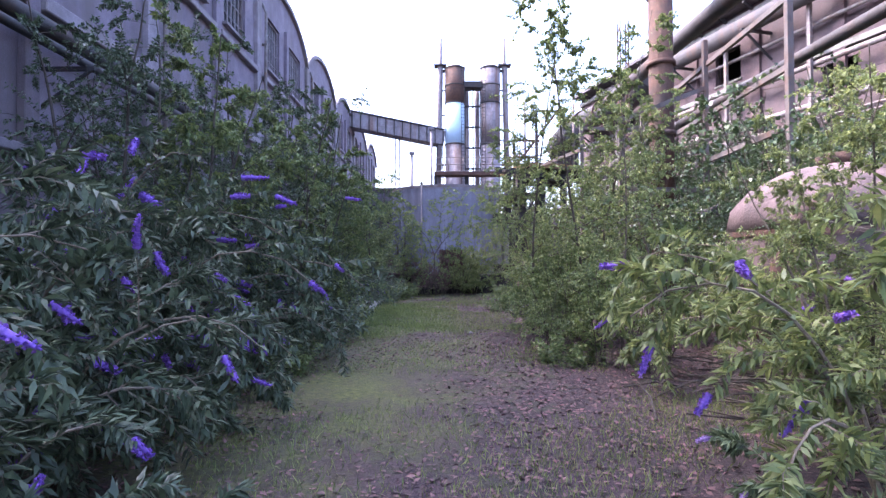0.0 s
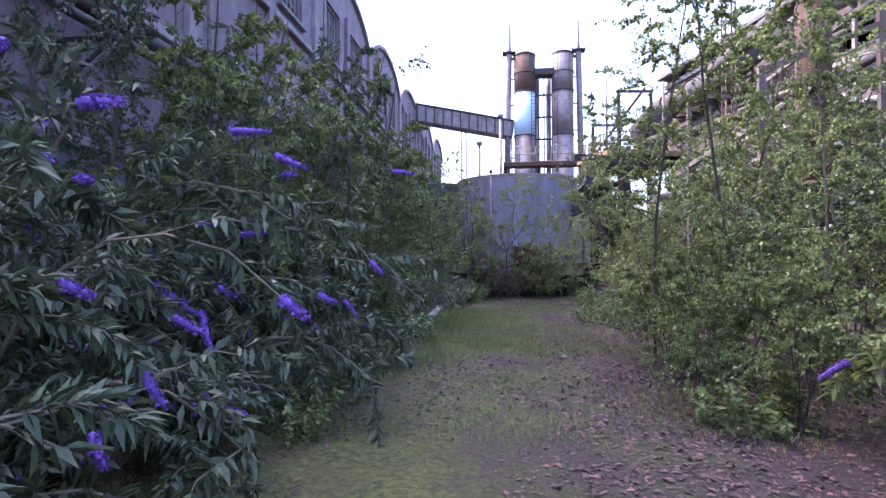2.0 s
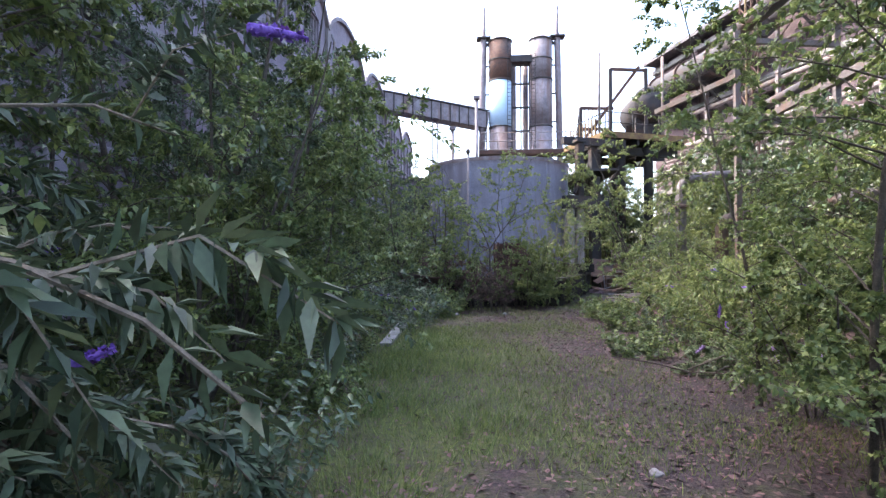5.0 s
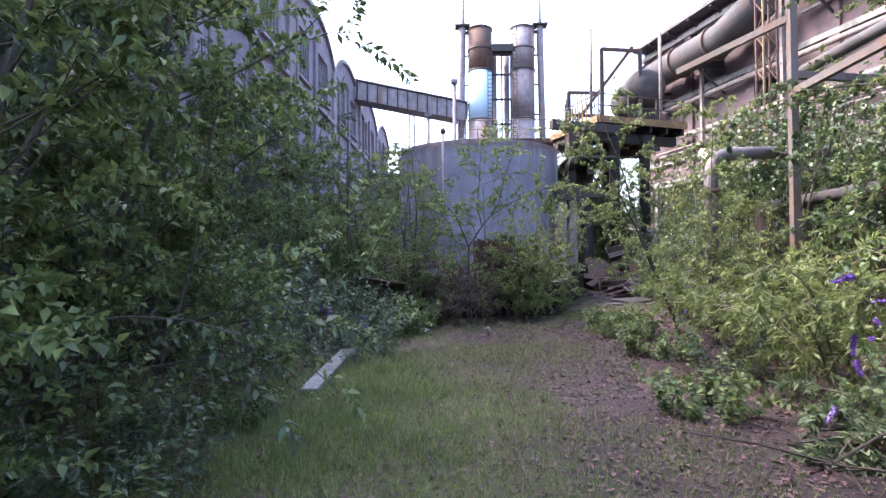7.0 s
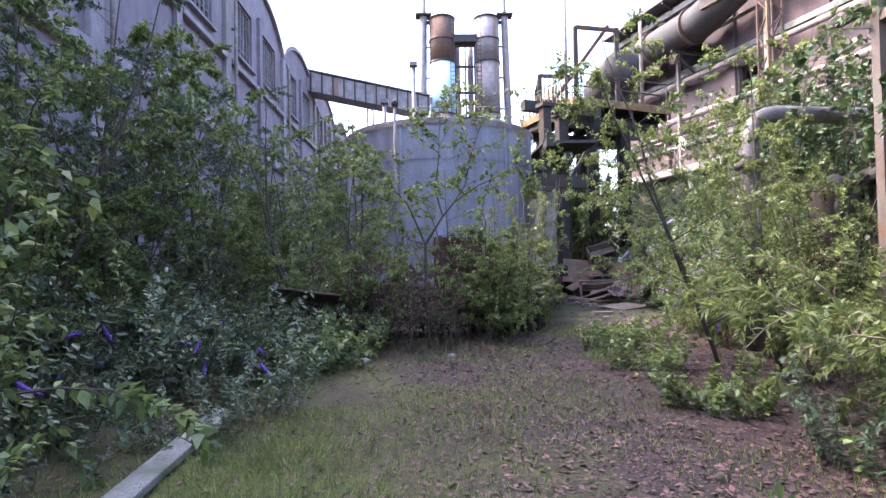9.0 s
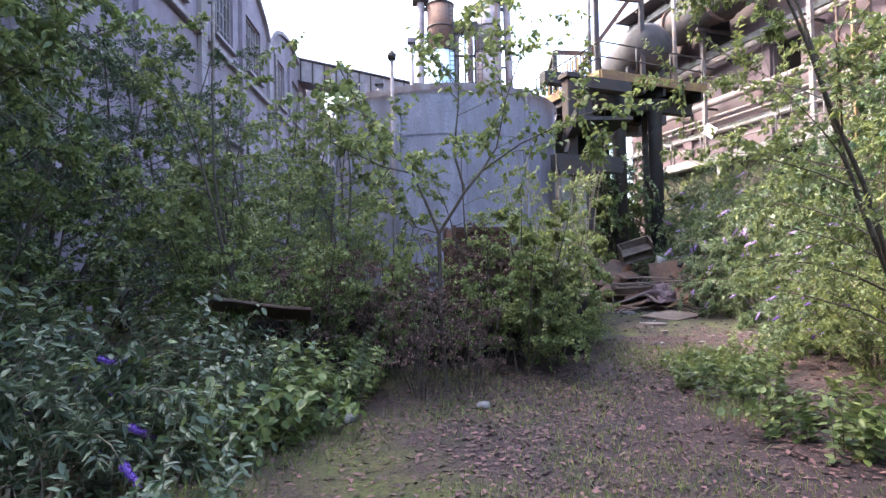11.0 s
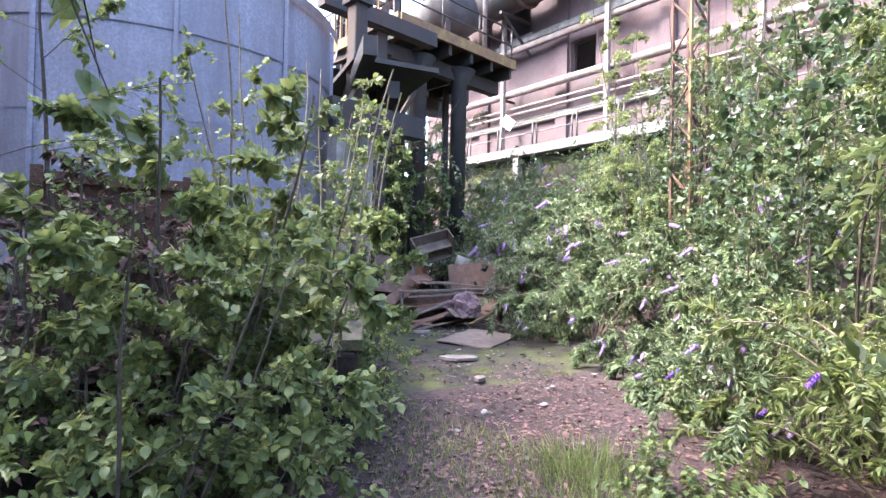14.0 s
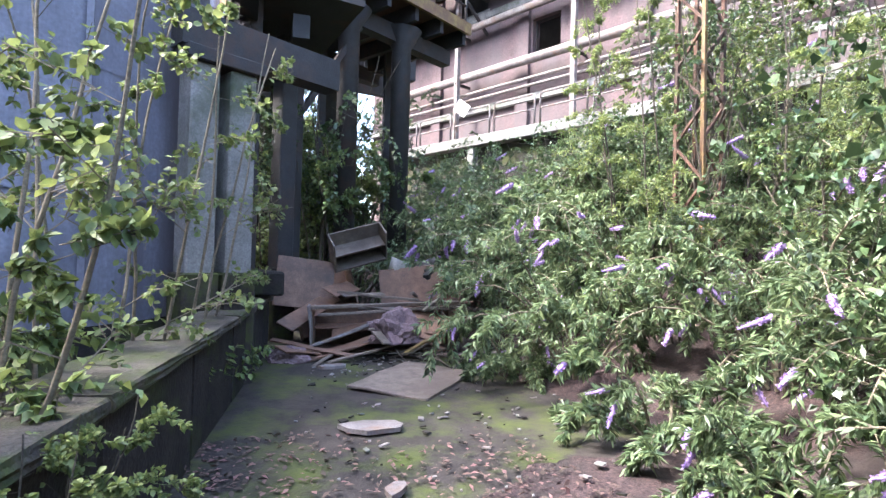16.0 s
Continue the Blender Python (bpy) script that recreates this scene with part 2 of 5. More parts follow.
# ---------- ground ----------
def ground_height(x, y):
    z = 0.05 * noise.noise(Vector((x * 0.5, y * 0.5, 0))) + 0.02 * noise.noise(Vector((x * 2.3, y * 2.3, 4)))
    bank = max(0.0, min(1.0, (x - 6.5) / 5.0)) * max(0.0, min(1.0, (y - 20) / 4.0)) * max(0.0, min(1.0, (34 - y) / 4))
    if 2.2 < x < 9.5 and 24 < y < 35:
        f = min(1.0, (y - 24) / 1.5, (x - 2.2) / 0.5, (9.5 - x) / 2.0)
        z = z * (1 - f * 0.75) - 0.02 * f
    rise = max(0.0, min(1.0, (x + 0.27 * (y - 30) - 11.0) / 4.5)) * max(0.0, min(1.0, (y - 16) / 5.0)) * max(0.0, min(1.0, (48 - y) / 5))
    return z + 1.9 * bank * bank * (3 - 2 * bank) + 2.4 * rise * rise * (3 - 2 * rise)


def ground_material():
    m = bpy.data.materials.new("mossy_litter_ground")
    m.use_nodes = True
    nd, lk = m.node_tree.nodes, m.node_tree.links
    b = nd["Principled BSDF"]
    g = nd.new("ShaderNodeNewGeometry").outputs["Position"]

    def nz(s, d=6, r=0.65):
        n = nd.new("ShaderNodeTexNoise")
        n.inputs["Scale"].default_value, n.inputs["Detail"].default_value, n.inputs["Roughness"].default_value = s, d, r
        lk.new(g, n.inputs["Vector"])
        return n.outputs[0]

    def ramp(v, a, b2, c0, c1):
        r = nd.new("ShaderNodeValToRGB")
        r.color_ramp.elements[0].position, r.color_ramp.elements[1].position = a, b2
        r.color_ramp.elements[0].color, r.color_ramp.elements[1].color = (*c0, 1), (*c1, 1)
        lk.new(v, r.inputs[0])
        return r.outputs[0]

    def mix(f, a, b2):
        x = nd.new("ShaderNodeMix")
        x.data_type = "RGBA"
        lk.new(f, x.inputs[0]), lk.new(a, x.inputs[6]), lk.new(b2, x.inputs[7])
        return x.outputs[2]

    litter = ramp(nz(34, 8, 0.8), 0.4, 0.62, (0.014, 0.008, 0.008), (0.085, 0.05, 0.05))
    moss = ramp(nz(16, 8, 0.8), 0.38, 0.64, (0.025, 0.03, 0.007), (0.13, 0.14, 0.032))
    soil = ramp(nz(12, 8, 0.8), 0.38, 0.64, (0.014, 0.010, 0.010), (0.048, 0.033, 0.031))
    # moss thrives west of the path, leaf litter lies to the east and by the basin
    sep = nd.new("ShaderNodeSeparateXYZ")
    lk.new(g, sep.inputs[0])

    def calc(op, a, c):
        k = nd.new("ShaderNodeMath")
        k.operation = op
        for sock, v in zip(k.inputs, (a, c)):
            if isinstance(v, float):
                sock.default_value = v
            else:
                lk.new(v, sock)
        return k.outputs[0]

    west = calc("MULTIPLY", calc("MINIMUM", calc("MAXIMUM", calc("SUBTRACT", 0.3, sep.outputs[0]), -1.6), 1.2), 0.1)
    north = calc("MULTIPLY", calc("MINIMUM", calc("MAXIMUM", calc("SUBTRACT", sep.outputs[1], 16.5), 0.0), 3.0), -0.03)
    south = calc("MULTIPLY", calc("MINIMUM", calc("MAXIMUM", calc("SUBTRACT", 6.0, sep.outputs[1]), 0.0), 4.0), -0.05)
    f1 = ramp(calc("ADD", nz(0.8, 8, 0.75), calc("ADD", west, calc("ADD", north, south))), 0.40, 0.66, (0, 0, 0), (1, 1, 1))
    f2 = ramp(nz(1.6, 5), 0.48, 0.6, (0, 0, 0), (1, 1, 1))
    lk.new(mix(f1, mix(f2, litter, soil), moss), b.inputs["Base Color"])
    b.inputs["Roughness"].default_value = 0.95
    bp = nd.new("ShaderNodeBump")
    bp.inputs["Strength"].default_value, bp.inputs["Distance"].default_value = 0.8, 0.03
    lk.new(nz(35, 8), bp.inputs["Height"])
    lk.new(bp.outputs[0], b.inputs["Normal"])
    return m


def build_ground():
    xs = np.concatenate([[-900, -300, -100, -40, -20], np.arange(-12, 24.01, 0.25), [34, 60, 150, 400, 900]])
    ys = np.concatenate([[-900, -300, -100, -30, -10], np.arange(-4, 50.01, 0.25), [60, 90, 180, 400, 900]])
    verts = [(x, y, ground_height(x, y) if -12 <= x <= 24 and -4 <= y <= 50 else 0.0) for y in ys for x in xs]
    nx = len(xs)
    faces = [(j * nx + i, j * nx + i + 1, (j + 1) * nx + i + 1, (j + 1) * nx + i) for j in range(len(ys) - 1) for i in range(nx - 1)]
    me = fast_mesh("ground", verts, faces, ground_material())
    me.polygons.foreach_set("use_smooth", [True] * len(faces))
    return tagged(new("ground", me), "mossy ground strewn with brown leaf litter and thin grass", "ground", kind="structure")


build_ground()


# ---------- west hall with barrel roofs ----------
BAY0, BAYW, NB = -14.6, 11.2, 9
WX = -10.5


def arch(u):
    """Height of the roof edge over a bay, u from 0 to 1."""
    return 16.6 + 2.3 * (1 - (2 * u - 1) ** 2) ** 0.75


def hall():
    th = empty("factory_hall", label="long grey rendered factory hall with barrel roofs and tall windows", category="factory building")
    win = None
    for k in range(NB):
        y0 = BAY0 + k * BAYW
        wins = ((y0 + 1.5, y0 + 4.4), (y0 + 6.6, y0 + 9.5))
        bm = B()
        box(bm, WX - 0.5, y0, 0, WX, y0 + BAYW, 13.1)
        for a, b in ((y0, wins[0][0]), (wins[0][1], wins[1][0]), (wins[1][1], y0 + BAYW)):
            box(bm, WX - 0.5, a, 13.1, WX, b, 16.4)
        n = 20
        top = [(y0 + BAYW * i / n, arch(i / n)) for i in range(n + 1)]
        for (ya, za), (yb, zb) in zip(top, top[1:]):
            vs = [bm.verts.new(p) for p in ((WX, ya, 16.4), (WX, yb, 16.4), (WX, yb, zb), (WX, ya, za), (WX - 0.5, ya, 16.4), (WX - 0.5, yb, 16.4), (WX - 0.5, yb, zb), (WX - 0.5, ya, za))]
            for q in ((0, 1, 2, 3), (5, 4, 7, 6), (4, 5, 1, 0), (3, 2, 6, 7)):
                bm.faces.new([vs[i] for i in q])
        bmesh.ops.remove_doubles(bm, verts=bm.verts[:], dist=0.001)
        part("wall", bm, M["render"], th)
        # rim along the arch, roof behind it
        bm = B()
        rf = B()
        for (ya, za), (yb, zb) in zip(top, top[1:]):
            beam(bm, (WX + 0.08, ya, za + 0.02), (WX + 0.08, yb, zb + 0.02), 0.3, 0.28)
            rf.faces.new([rf.verts.new(p) for p in ((WX - 0.5, ya, za), (WX - 0.5, yb, zb), (WX - 24, yb, zb), (WX - 24, ya, za))])
        part("arch_rim", bm, M["trim"], th, "pale rendered rim")
        part("roof", rf, M["roof"], th, "dark barrel roof")
        # pilasters and ledges
        for yy, w in ((y0, 0.7), (y0 + BAYW / 2, 0.5)):
            bm = B()
            box(bm, WX, yy - w / 2, 0, WX + 0.22, yy + w / 2, 16.5 if w > 0.6 else 16.9, bev=0.02)
            part("pilaster", bm, M["trim"] if w > 0.6 else M["render"], th)
        for zz, hh, pr in ((12.15, 0.28, 0.3), (8.0, 0.4, 0.35), (4.2, 0.25, 0.25)):
            for a, b in ((y0 + 0.36, y0 + BAYW / 2 - 0.26), (y0 + BAYW / 2 + 0.26, y0 + BAYW - 0.36)):
                bm = B()
                box(bm, WX, a, zz, WX + pr, b, zz + hh, bev=0.03)
                part("ledge", bm, M["trim"], th)
        for a, b in wins:
            if win is None:
                wn = empty("window")
                wn.parent = th
                wn.matrix_basis = pose(WX - 0.2, a, 13.1)
                w = b - a
                bm = B()
                box(bm, -0.06, 0, 0, 0.06, 0.1, 3.3), box(bm, -0.06, w - 0.1, 0, 0.06, w, 3.3)
                box(bm, -0.06, 0.1, 0, 0.06, w - 0.1, 0.1), box(bm, -0.06, 0.1, 3.2, 0.06, w - 0.1, 3.3)
                part("frame", bm, M["steel"], wn)
                for i in range(1, 6):
                    bm = B()
                    box(bm, -0.035, w * i / 6 - 0.035, 0.1, 0.035, w * i / 6 + 0.035, 3.2)
                    part("glazing_bar", bm, M["trim"], wn)
                bm = B()
                for i in (1, 2, 3):
                    box(bm, -0.03, 0.1, 0.8 * i - 0.02, 0.03, w - 0.1, 0.8 * i + 0.02)
                part("transom", bm, M["steel"], wn)
                bm = B()
                box(bm, -0.075, 0.1, 0.1, -0.065, w - 0.1, 3.2)
                part("pane", bm, M["glass"], wn)
                bm = B()
                box(bm, 0.1, -0.1, -0.14, 0.45, w + 0.1, -0.004)
                part("sill", bm, M["trim"], wn)
                win = wn
            else:
                c = copy_thing(win, pose(WX - 0.2, a, 13.1))
                c.parent = th
        # down pipe with brackets
        bm = B()
        x = WX + 0.42
        tube(bm, [(x - 0.2, y0 + 0.45, 16.4), (x, y0 + 0.45, 15.9), (x, y0 + 0.45, 0.05)], 0.09, 8)
        for z in range(2, 16, 3):
            box(bm, WX, y0 + 0.33, z, x + 0.1, y0 + 0.57, z + 0.07)
        part("drainpipe", bm, M["pale"], th, "pale iron drainpipe")
    bm = B()
    box(bm, WX - 24, BAY0, 0, WX - 23.6, BAY0 + NB * BAYW, 16.5)
    box(bm, WX - 23.6, BAY0, 0, WX - 0.5, BAY0 + 0.4, 16.5)
    box(bm, WX - 23.6, BAY0 + NB * BAYW - 0.4, 0, WX - 0.5, BAY0 + NB * BAYW, 16.5)
    part("back_wall", bm, M["render"], th)
    return th


hall()


def annex():
    th = empty("low_annex", label="low dark rendered annex behind the tank", category="factory building")
    bm = B()
    box(bm, -9.9, 66, 0, -3.2, 80, 10.2)
    part("wall", bm, M["render"], th)
    bm = B()
    box(bm, -10.2, 65.7, 10.2, -2.9, 80.3, 10.5)
    part("roof", bm, M["roof"], th)
    for x in (-8.6, -6.6, -4.6):
        bm = B()
        box(bm, x - 0.6, 65.9, 6.2, x + 0.6, 65.996, 8.4)
        part("window", bm, M["glass"], th)


annex()


def wall_pipe_rack():
    th = empty("wall_pipe", label="old sagging service pipes on brackets along the hall", category="pipe")
    for z, r, o in ((7.4, 0.22, 0.7), (6.8, 0.12, 1.1)):
        bm = B()
        tube(bm, [(WX + o, -8, z), (WX + o, 12, z - 0.05), (WX + o, 26, z)], r, 10)
        part("pipe", bm, M["dark"], th)
    for y in range(-6, 26, 4):
        bm = B()
        beam(bm, (WX, y, 6.6), (WX + 1.4, y, 6.6), 0.1, 0.1)
        beam(bm, (WX + 1.3, y, 6.58), (WX, y, 5.6), 0.07, 0.07)
        part("bracket", bm, M["dark"], th)


wall_pipe_rack()


# ---------- stoves, bridge and tank ----------
def stove(x, y, pole_side, painted):
    th = empty("blast_stove", pose(x, y, 0), label="tall rusty cylindrical stove tower with pale blue band" if painted else "tall grey rusty cylindrical stove tower", category="tower", group="stove towers")
    for z0, z1, m in ((0, 15.5, M["steel"]), (15.5, 20.4, M["blue"] if painted else M["steel"]), (20.4, 24.6, M["rust"] if painted else M["steel"])):
        bm = B()
        tube(bm, [(0, 0, z0), (0, 0, z1)], 1.2, 32)
        part("shell", bm, m, th, "pale blue painted band" if m is M["blue"] else "")
    for z in (24.6, 22.5, 20.35, 15.4, 12):
        bm = B()
        tube(bm, [(0, 0, z - 0.06), (0, 0, z + 0.06)], 1.28, 32)
        part("flange", bm, M["dark"], th)
    bm = B()
    tube(bm, [(0, 0, 24.6), (0, 0, 24.95), (0, 0, 25.1)], [1.15, 0.8, 0.1], 24)
    part("cap", bm, M["steel"], th)
    px = 1.75 * pole_side
    bm = B()
    tube(bm, [(px * 1.25, 0, 0), (px, 0, 25.0), (px * 0.98, 0, 25.5), (px * 0.98, 0, 28.3)], [0.36, 0.34, 0.2, 0.16], 14)
    part("vent_pipe", bm, M["steel"], th)
    bm = B()
    box(bm, px - 0.75, -0.6, 24.9, px + 0.75, 0.6, 25.05)
    for xx in (-0.7, 0.7):
        for yy in (-0.55, 0.55):
            beam(bm, (px + xx, yy, 25), (px + xx, yy, 25.9), 0.06, 0.06)
    box(bm, min(px, 0), -0.12, 24.2, max(px, 0), 0.12, 24.5)
    part("head_platform", bm, M["dark"], th)
    for z in (13, 16, 19, 22):
        bm = B()
        beam(bm, (1.2 * pole_side, 0, z), (px * (1.25 - z * 0.01), 0, z), 0.14, 0.14)
        part("strut", bm, M["dark"], th)
    bm = B()
    for s in (-0.2, 0.2):
        beam(bm, (-pole_side * 0.9 + s, -1.25, 2), (-pole_side * 0.9 + s, -1.25, 24.5), 0.05, 0.05)
    for i in range(56):
        beam(bm, (-pole_side * 0.9 - 0.2, -1.25, 2 + i * 0.4), (-pole_side * 0.9 + 0.2, -1.25, 2 + i * 0.4), 0.04, 0.04)
    part("ladder", bm, M["dark"], th)


stove(1.75, 64, -1, True)
stove(6.0, 64, 1, False)


def stove_frame():
    th = empty("steel_tower_frame", label="dark steel frame with pipes between the stove towers", category="steel frame")
    for x in (3.2, 4.5):
        bm = B()
        tube(bm, [(x, 65.2, 0), (x, 65.2, 22.5)], 0.3, 12)
        part("pipe", bm, M["steel"], th)
    for z in (12.5, 15, 17.5, 20, 22):
        bm = B()
        beam(bm, (2.7, 63.8, z), (5.1, 63.8, z), 0.14, 0.2)
        part("crossbeam", bm, M["dark"], th)
    for x in (2.95, 3.9, 4.8):
        bm = B()
        beam(bm, (x, 63.8, 0), (x, 63.8, 23.0), 0.14, 0.14)
        part("post", bm, M["dark"], th)
    bm = B()
    box(bm, 2.8, 63.2, 22.2, 5.0, 64.4, 22.9)
    part("top_box", bm, M["dark"], th)


stove_frame()


def bridge():
    th = empty("conveyor_bridge", label="enclosed grey conveyor bridge on a steel trestle", category="conveyor")
    a, b = Vector((-14.0, 61.5, 18.4)), Vector((0.3, 64.5, 16.2))
    bm = B()
    beam(bm, a, b, 2.0, 1.7)
    part("gallery", bm, M["steel"], th)
    bm = B()
    beam(bm, a + Vector((0, 0, 0.98)), b + Vector((0, 0, 0.98)), 2.4, 0.12)
    part("roof", bm, M["roof"], th)
    bm = B()
    d = b - a
    for i in range(16):
        p = a + d * (i / 15)
        box(bm, p.x - 0.06, p.y - 1.12, p.z - 1.0, p.x + 0.06, p.y - 1.0, p.z + 0.92)
    part("rib", bm, M["dark"], th)
    for f in (0.62, 0.98):
        p = a + d * f
        bm = B()
        for s in (-0.35, 0.35):
            beam(bm, (p.x + s, p.y, 0), (p.x + s * 0.7, p.y, p.z - 0.85), 0.14, 0.14)
        for i in range(10):
            z = 1 + i * 1.55
            beam(bm, (p.x - 0.33, p.y, z), (p.x + 0.33, p.y, z + 1.3), 0.07, 0.07)
            beam(bm, (p.x - 0.33, p.y, z + 1.4), (p.x + 0.33, p.y, z + 1.4), 0.07, 0.07)
        part("trestle", bm, M["pale"], th)


bridge()

TX, TY, TR, TH = 0.3, 32.0, 3.15, 5.6


def tank():
    th = empty("storage_tank", pose(TX, TY, 0), label="large faded blue-grey cylindrical steel tank streaked with rust", category="tank")
    zs = (0.0, 0.8, 2.05, 3.3, 4.5, TH)
    for i, (a, b) in enumerate(zip(zs, zs[1:])):
        bm = B()
        tube(bm, [(0, 0, a), (0, 0, b)], TR - 0.012 * (i % 2), 72, cap=False)
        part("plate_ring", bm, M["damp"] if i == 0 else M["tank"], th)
    bm = B()
    tube(bm, [(0, 0, TH - 0.1), (0, 0, TH + 0.06)], TR + 0.07, 72, cap=False)
    part("rim", bm, M["steel"], th)
    bm = B()
    tube(bm, [(0, 0, TH), (0, 0, TH + 0.45)], [TR - 0.02, 0.3], 72)
    part("lid", bm, M["tank"], th)
    bm = B()
    for z in zs[1:-1]:
        tube(bm, [(0, 0, z - 0.02), (0, 0, z + 0.02)], TR + 0.01, 72, cap=False)
    part("seam_band", bm, M["tank"], th)
    for k, i in enumerate(range(0, 360, 30)):
        bm = B()
        a = radians(i + 7)
        p = Vector((math.cos(a) * (TR + 0.01), math.sin(a) * (TR + 0.01), 0))
        beam(bm, p + Vector((0, 0, 0.9)), p + Vector((0, 0, TH)), 0.06, 0.06)
        part("seam", bm, M["tank"], th)


tank()


def railing(th, pts, height=1.0, m=None, step=1.6, bars=2):
    """Handrail with posts along a line, as parts of a thing."""
    m = m or M["pale"]
    for p, q in zip(pts, pts[1:]):
        p, q = Vector(p), Vector(q)
        n = max(1, round((q - p).length / step))
        for i in range(n + 1):
            s = p.lerp(q, i / n)
            bm = B()
            tube(bm, [s, s + Vector((0, 0, height))], 0.03, 6)
            part("rail_post", bm, m, th)
        for k in range(bars):
            z = Vector((0, 0, height * (1 - 0.48 * k)))
            bm = B()
            tube(bm, [p + z, q + z], 0.028, 6)
            part("rail", bm, m, th)


# catwalk behind the tank
def catwalk():
    th = empty("catwalk", label="rusty steel catwalk with pale handrail behind the tank", category="catwalk")
    y, z = 40.6, 8.3
    bm = B()
    box(bm, -0.5, y, z - 0.25, 6.2, y + 1.2, z)
    part("deck", bm, M["rust"], th)
    railing(th, [(-0.5, y + 0.05, z), (6.2, y + 0.05, z)], 1.1, M["pale"], 1.1, 3)
    for x in (-0.4, 2.0, 6.0):
        bm = B()
        beam(bm, (x, y + 0.6, 0), (x, y + 0.6, z - 0.25), 0.25, 0.25)
        part("post", bm, M["dark"], th)
    for x, zz in ((-2.2, 9.6), (-0.7, 11.5)):
        bm = B()
        tube(bm, [(x, y, 0), (x, y, zz)], 0.1, 8)
        box(bm, x - 0.2, y - 0.2, zz, x + 0.2, y + 0.2, zz + 0.2)
        part("standpipe", bm, M["steel"], th)


catwalk()


# ---------- east brick hall ----------
EROT = 15.0
EX0 = 26.8
ER = 16.6  # eaves height


def east_hall():
    th = empty("brick_hall", pose(EX0, 0, 0, 0, 0, EROT), label="derelict pink brick hall with broken windows and pipes", category="factory building")
    # wall stands at local x = 0, running along local y; openings go through it
    holes = [(40.3, 41.6, 9.65, 11.2), (26.2, 28.0, 9.5, 11.4), (17.0, 19.0, 11.6, 14.2), (33.2, 35.2, 12.6, 14.6), (44.0, 46.0, 12.4, 14.4), (6, 8.2, 11.6, 14.4)]
    ys = sorted({-20.0, 52.0} | {h[0] for h in holes} | {h[1] for h in holes})
    for a, b in zip(ys, ys[1:]):
        cuts = sorted((h[2], h[3]) for h in holes if h[0] <= a + 1e-6 and h[1] >= b - 1e-6)
        z = 0.0
        for c0, c1 in cuts:
            bm = B()
            box(bm, 0, a, z, 0.45, b, c0)
            part("wall", bm, M["brick"], th)
            z = c1
        bm = B()
        box(bm, 0, a, z, 0.45, b, ER)
        part("wall", bm, M["brick"], th)
    for a, b, c, d in holes:
        wn = empty("window")
        wn.parent = th
        bm = B()
        box(bm, -0.06, a - 0.1, c - 0.14, 0.3, b + 0.1, c - 0.004, bev=0.02)
        part("sill", bm, M["concrete"], wn)
        bm = B()
        box(bm, 0.2, a, c, 0.28, a + 0.07, d), box(bm, 0.2, b - 0.07, c, 0.28, b, d), box(bm, 0.2, a + 0.07, d - 0.07, 0.28, b - 0.07, d)
        part("frame", bm, M["dark"], wn)
    # added near-black sheet that gives the window openings their interior shade
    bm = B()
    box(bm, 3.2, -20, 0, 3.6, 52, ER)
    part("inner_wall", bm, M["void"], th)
    bm = B()
    box(bm, -1.0, -20, ER, 10, 52, ER + 0.25)
    part("roof", bm, M["roof"], th)
    for z, h, d in ((ER - 0.7, 0.35, 0.25), (11.9, 0.3, 0.18), (7.9, 0.3, 0.2)):
        bm = B()
        box(bm, -d, -20, z, 0, 52, z + h, bev=0.02)
        part("string_course", bm, M["concrete"], th)
    for y in range(-18, 52, 5):
        bm = B()
        box(bm, -0.16, y - 0.3, 0, 0, y + 0.3, ER - 0.7)
        part("pilaster", bm, M["brick"], th)
    for y in range(-20, 52, 2):
        bm = B()
        beam(bm, (-0.95, y, ER - 0.08), (-0.25, y, ER - 0.4), 0.12, 0.16)
        part("eave_bracket", bm, M["dark"], th)


east_hall()
EM = pose(EX0, 0, 0, 0, 0, EROT)


def hall_pipes():
    th = empty("hall_pipe", EM, label="pale lagged pipes running along the brick hall", category="pipe")
    for z, r, o in ((11.5, 0.15, 0.55), (9.4, 0.18, 0.6), (8.45, 0.06, 0.4), (8.7, 0.06, 0.5), (13.6, 0.1, 0.4)):
        bm = B()
        tube(bm, [(-o, -4 if z > 11 else 8, z), (-o, 30, z - 0.04), (-o, 50, z)], r, 10)
        part("pipe", bm, M["pale"], th)
    for y in (10, 16, 22, 28, 33.5, 39.2, 45):
        bm = B()
        beam(bm, (-0.8, y, 0.2), (-0.8, y, 15.2), 0.18, 0.18)
        part("support_post", bm, M["pale"], th)
        for z in (9.15, 11.28):
            bm = B()
            beam(bm, (-0.9, y, z), (0, y, z), 0.08, 0.1)
            part("bracket", bm, M["dark"], th)


hall_pipes()


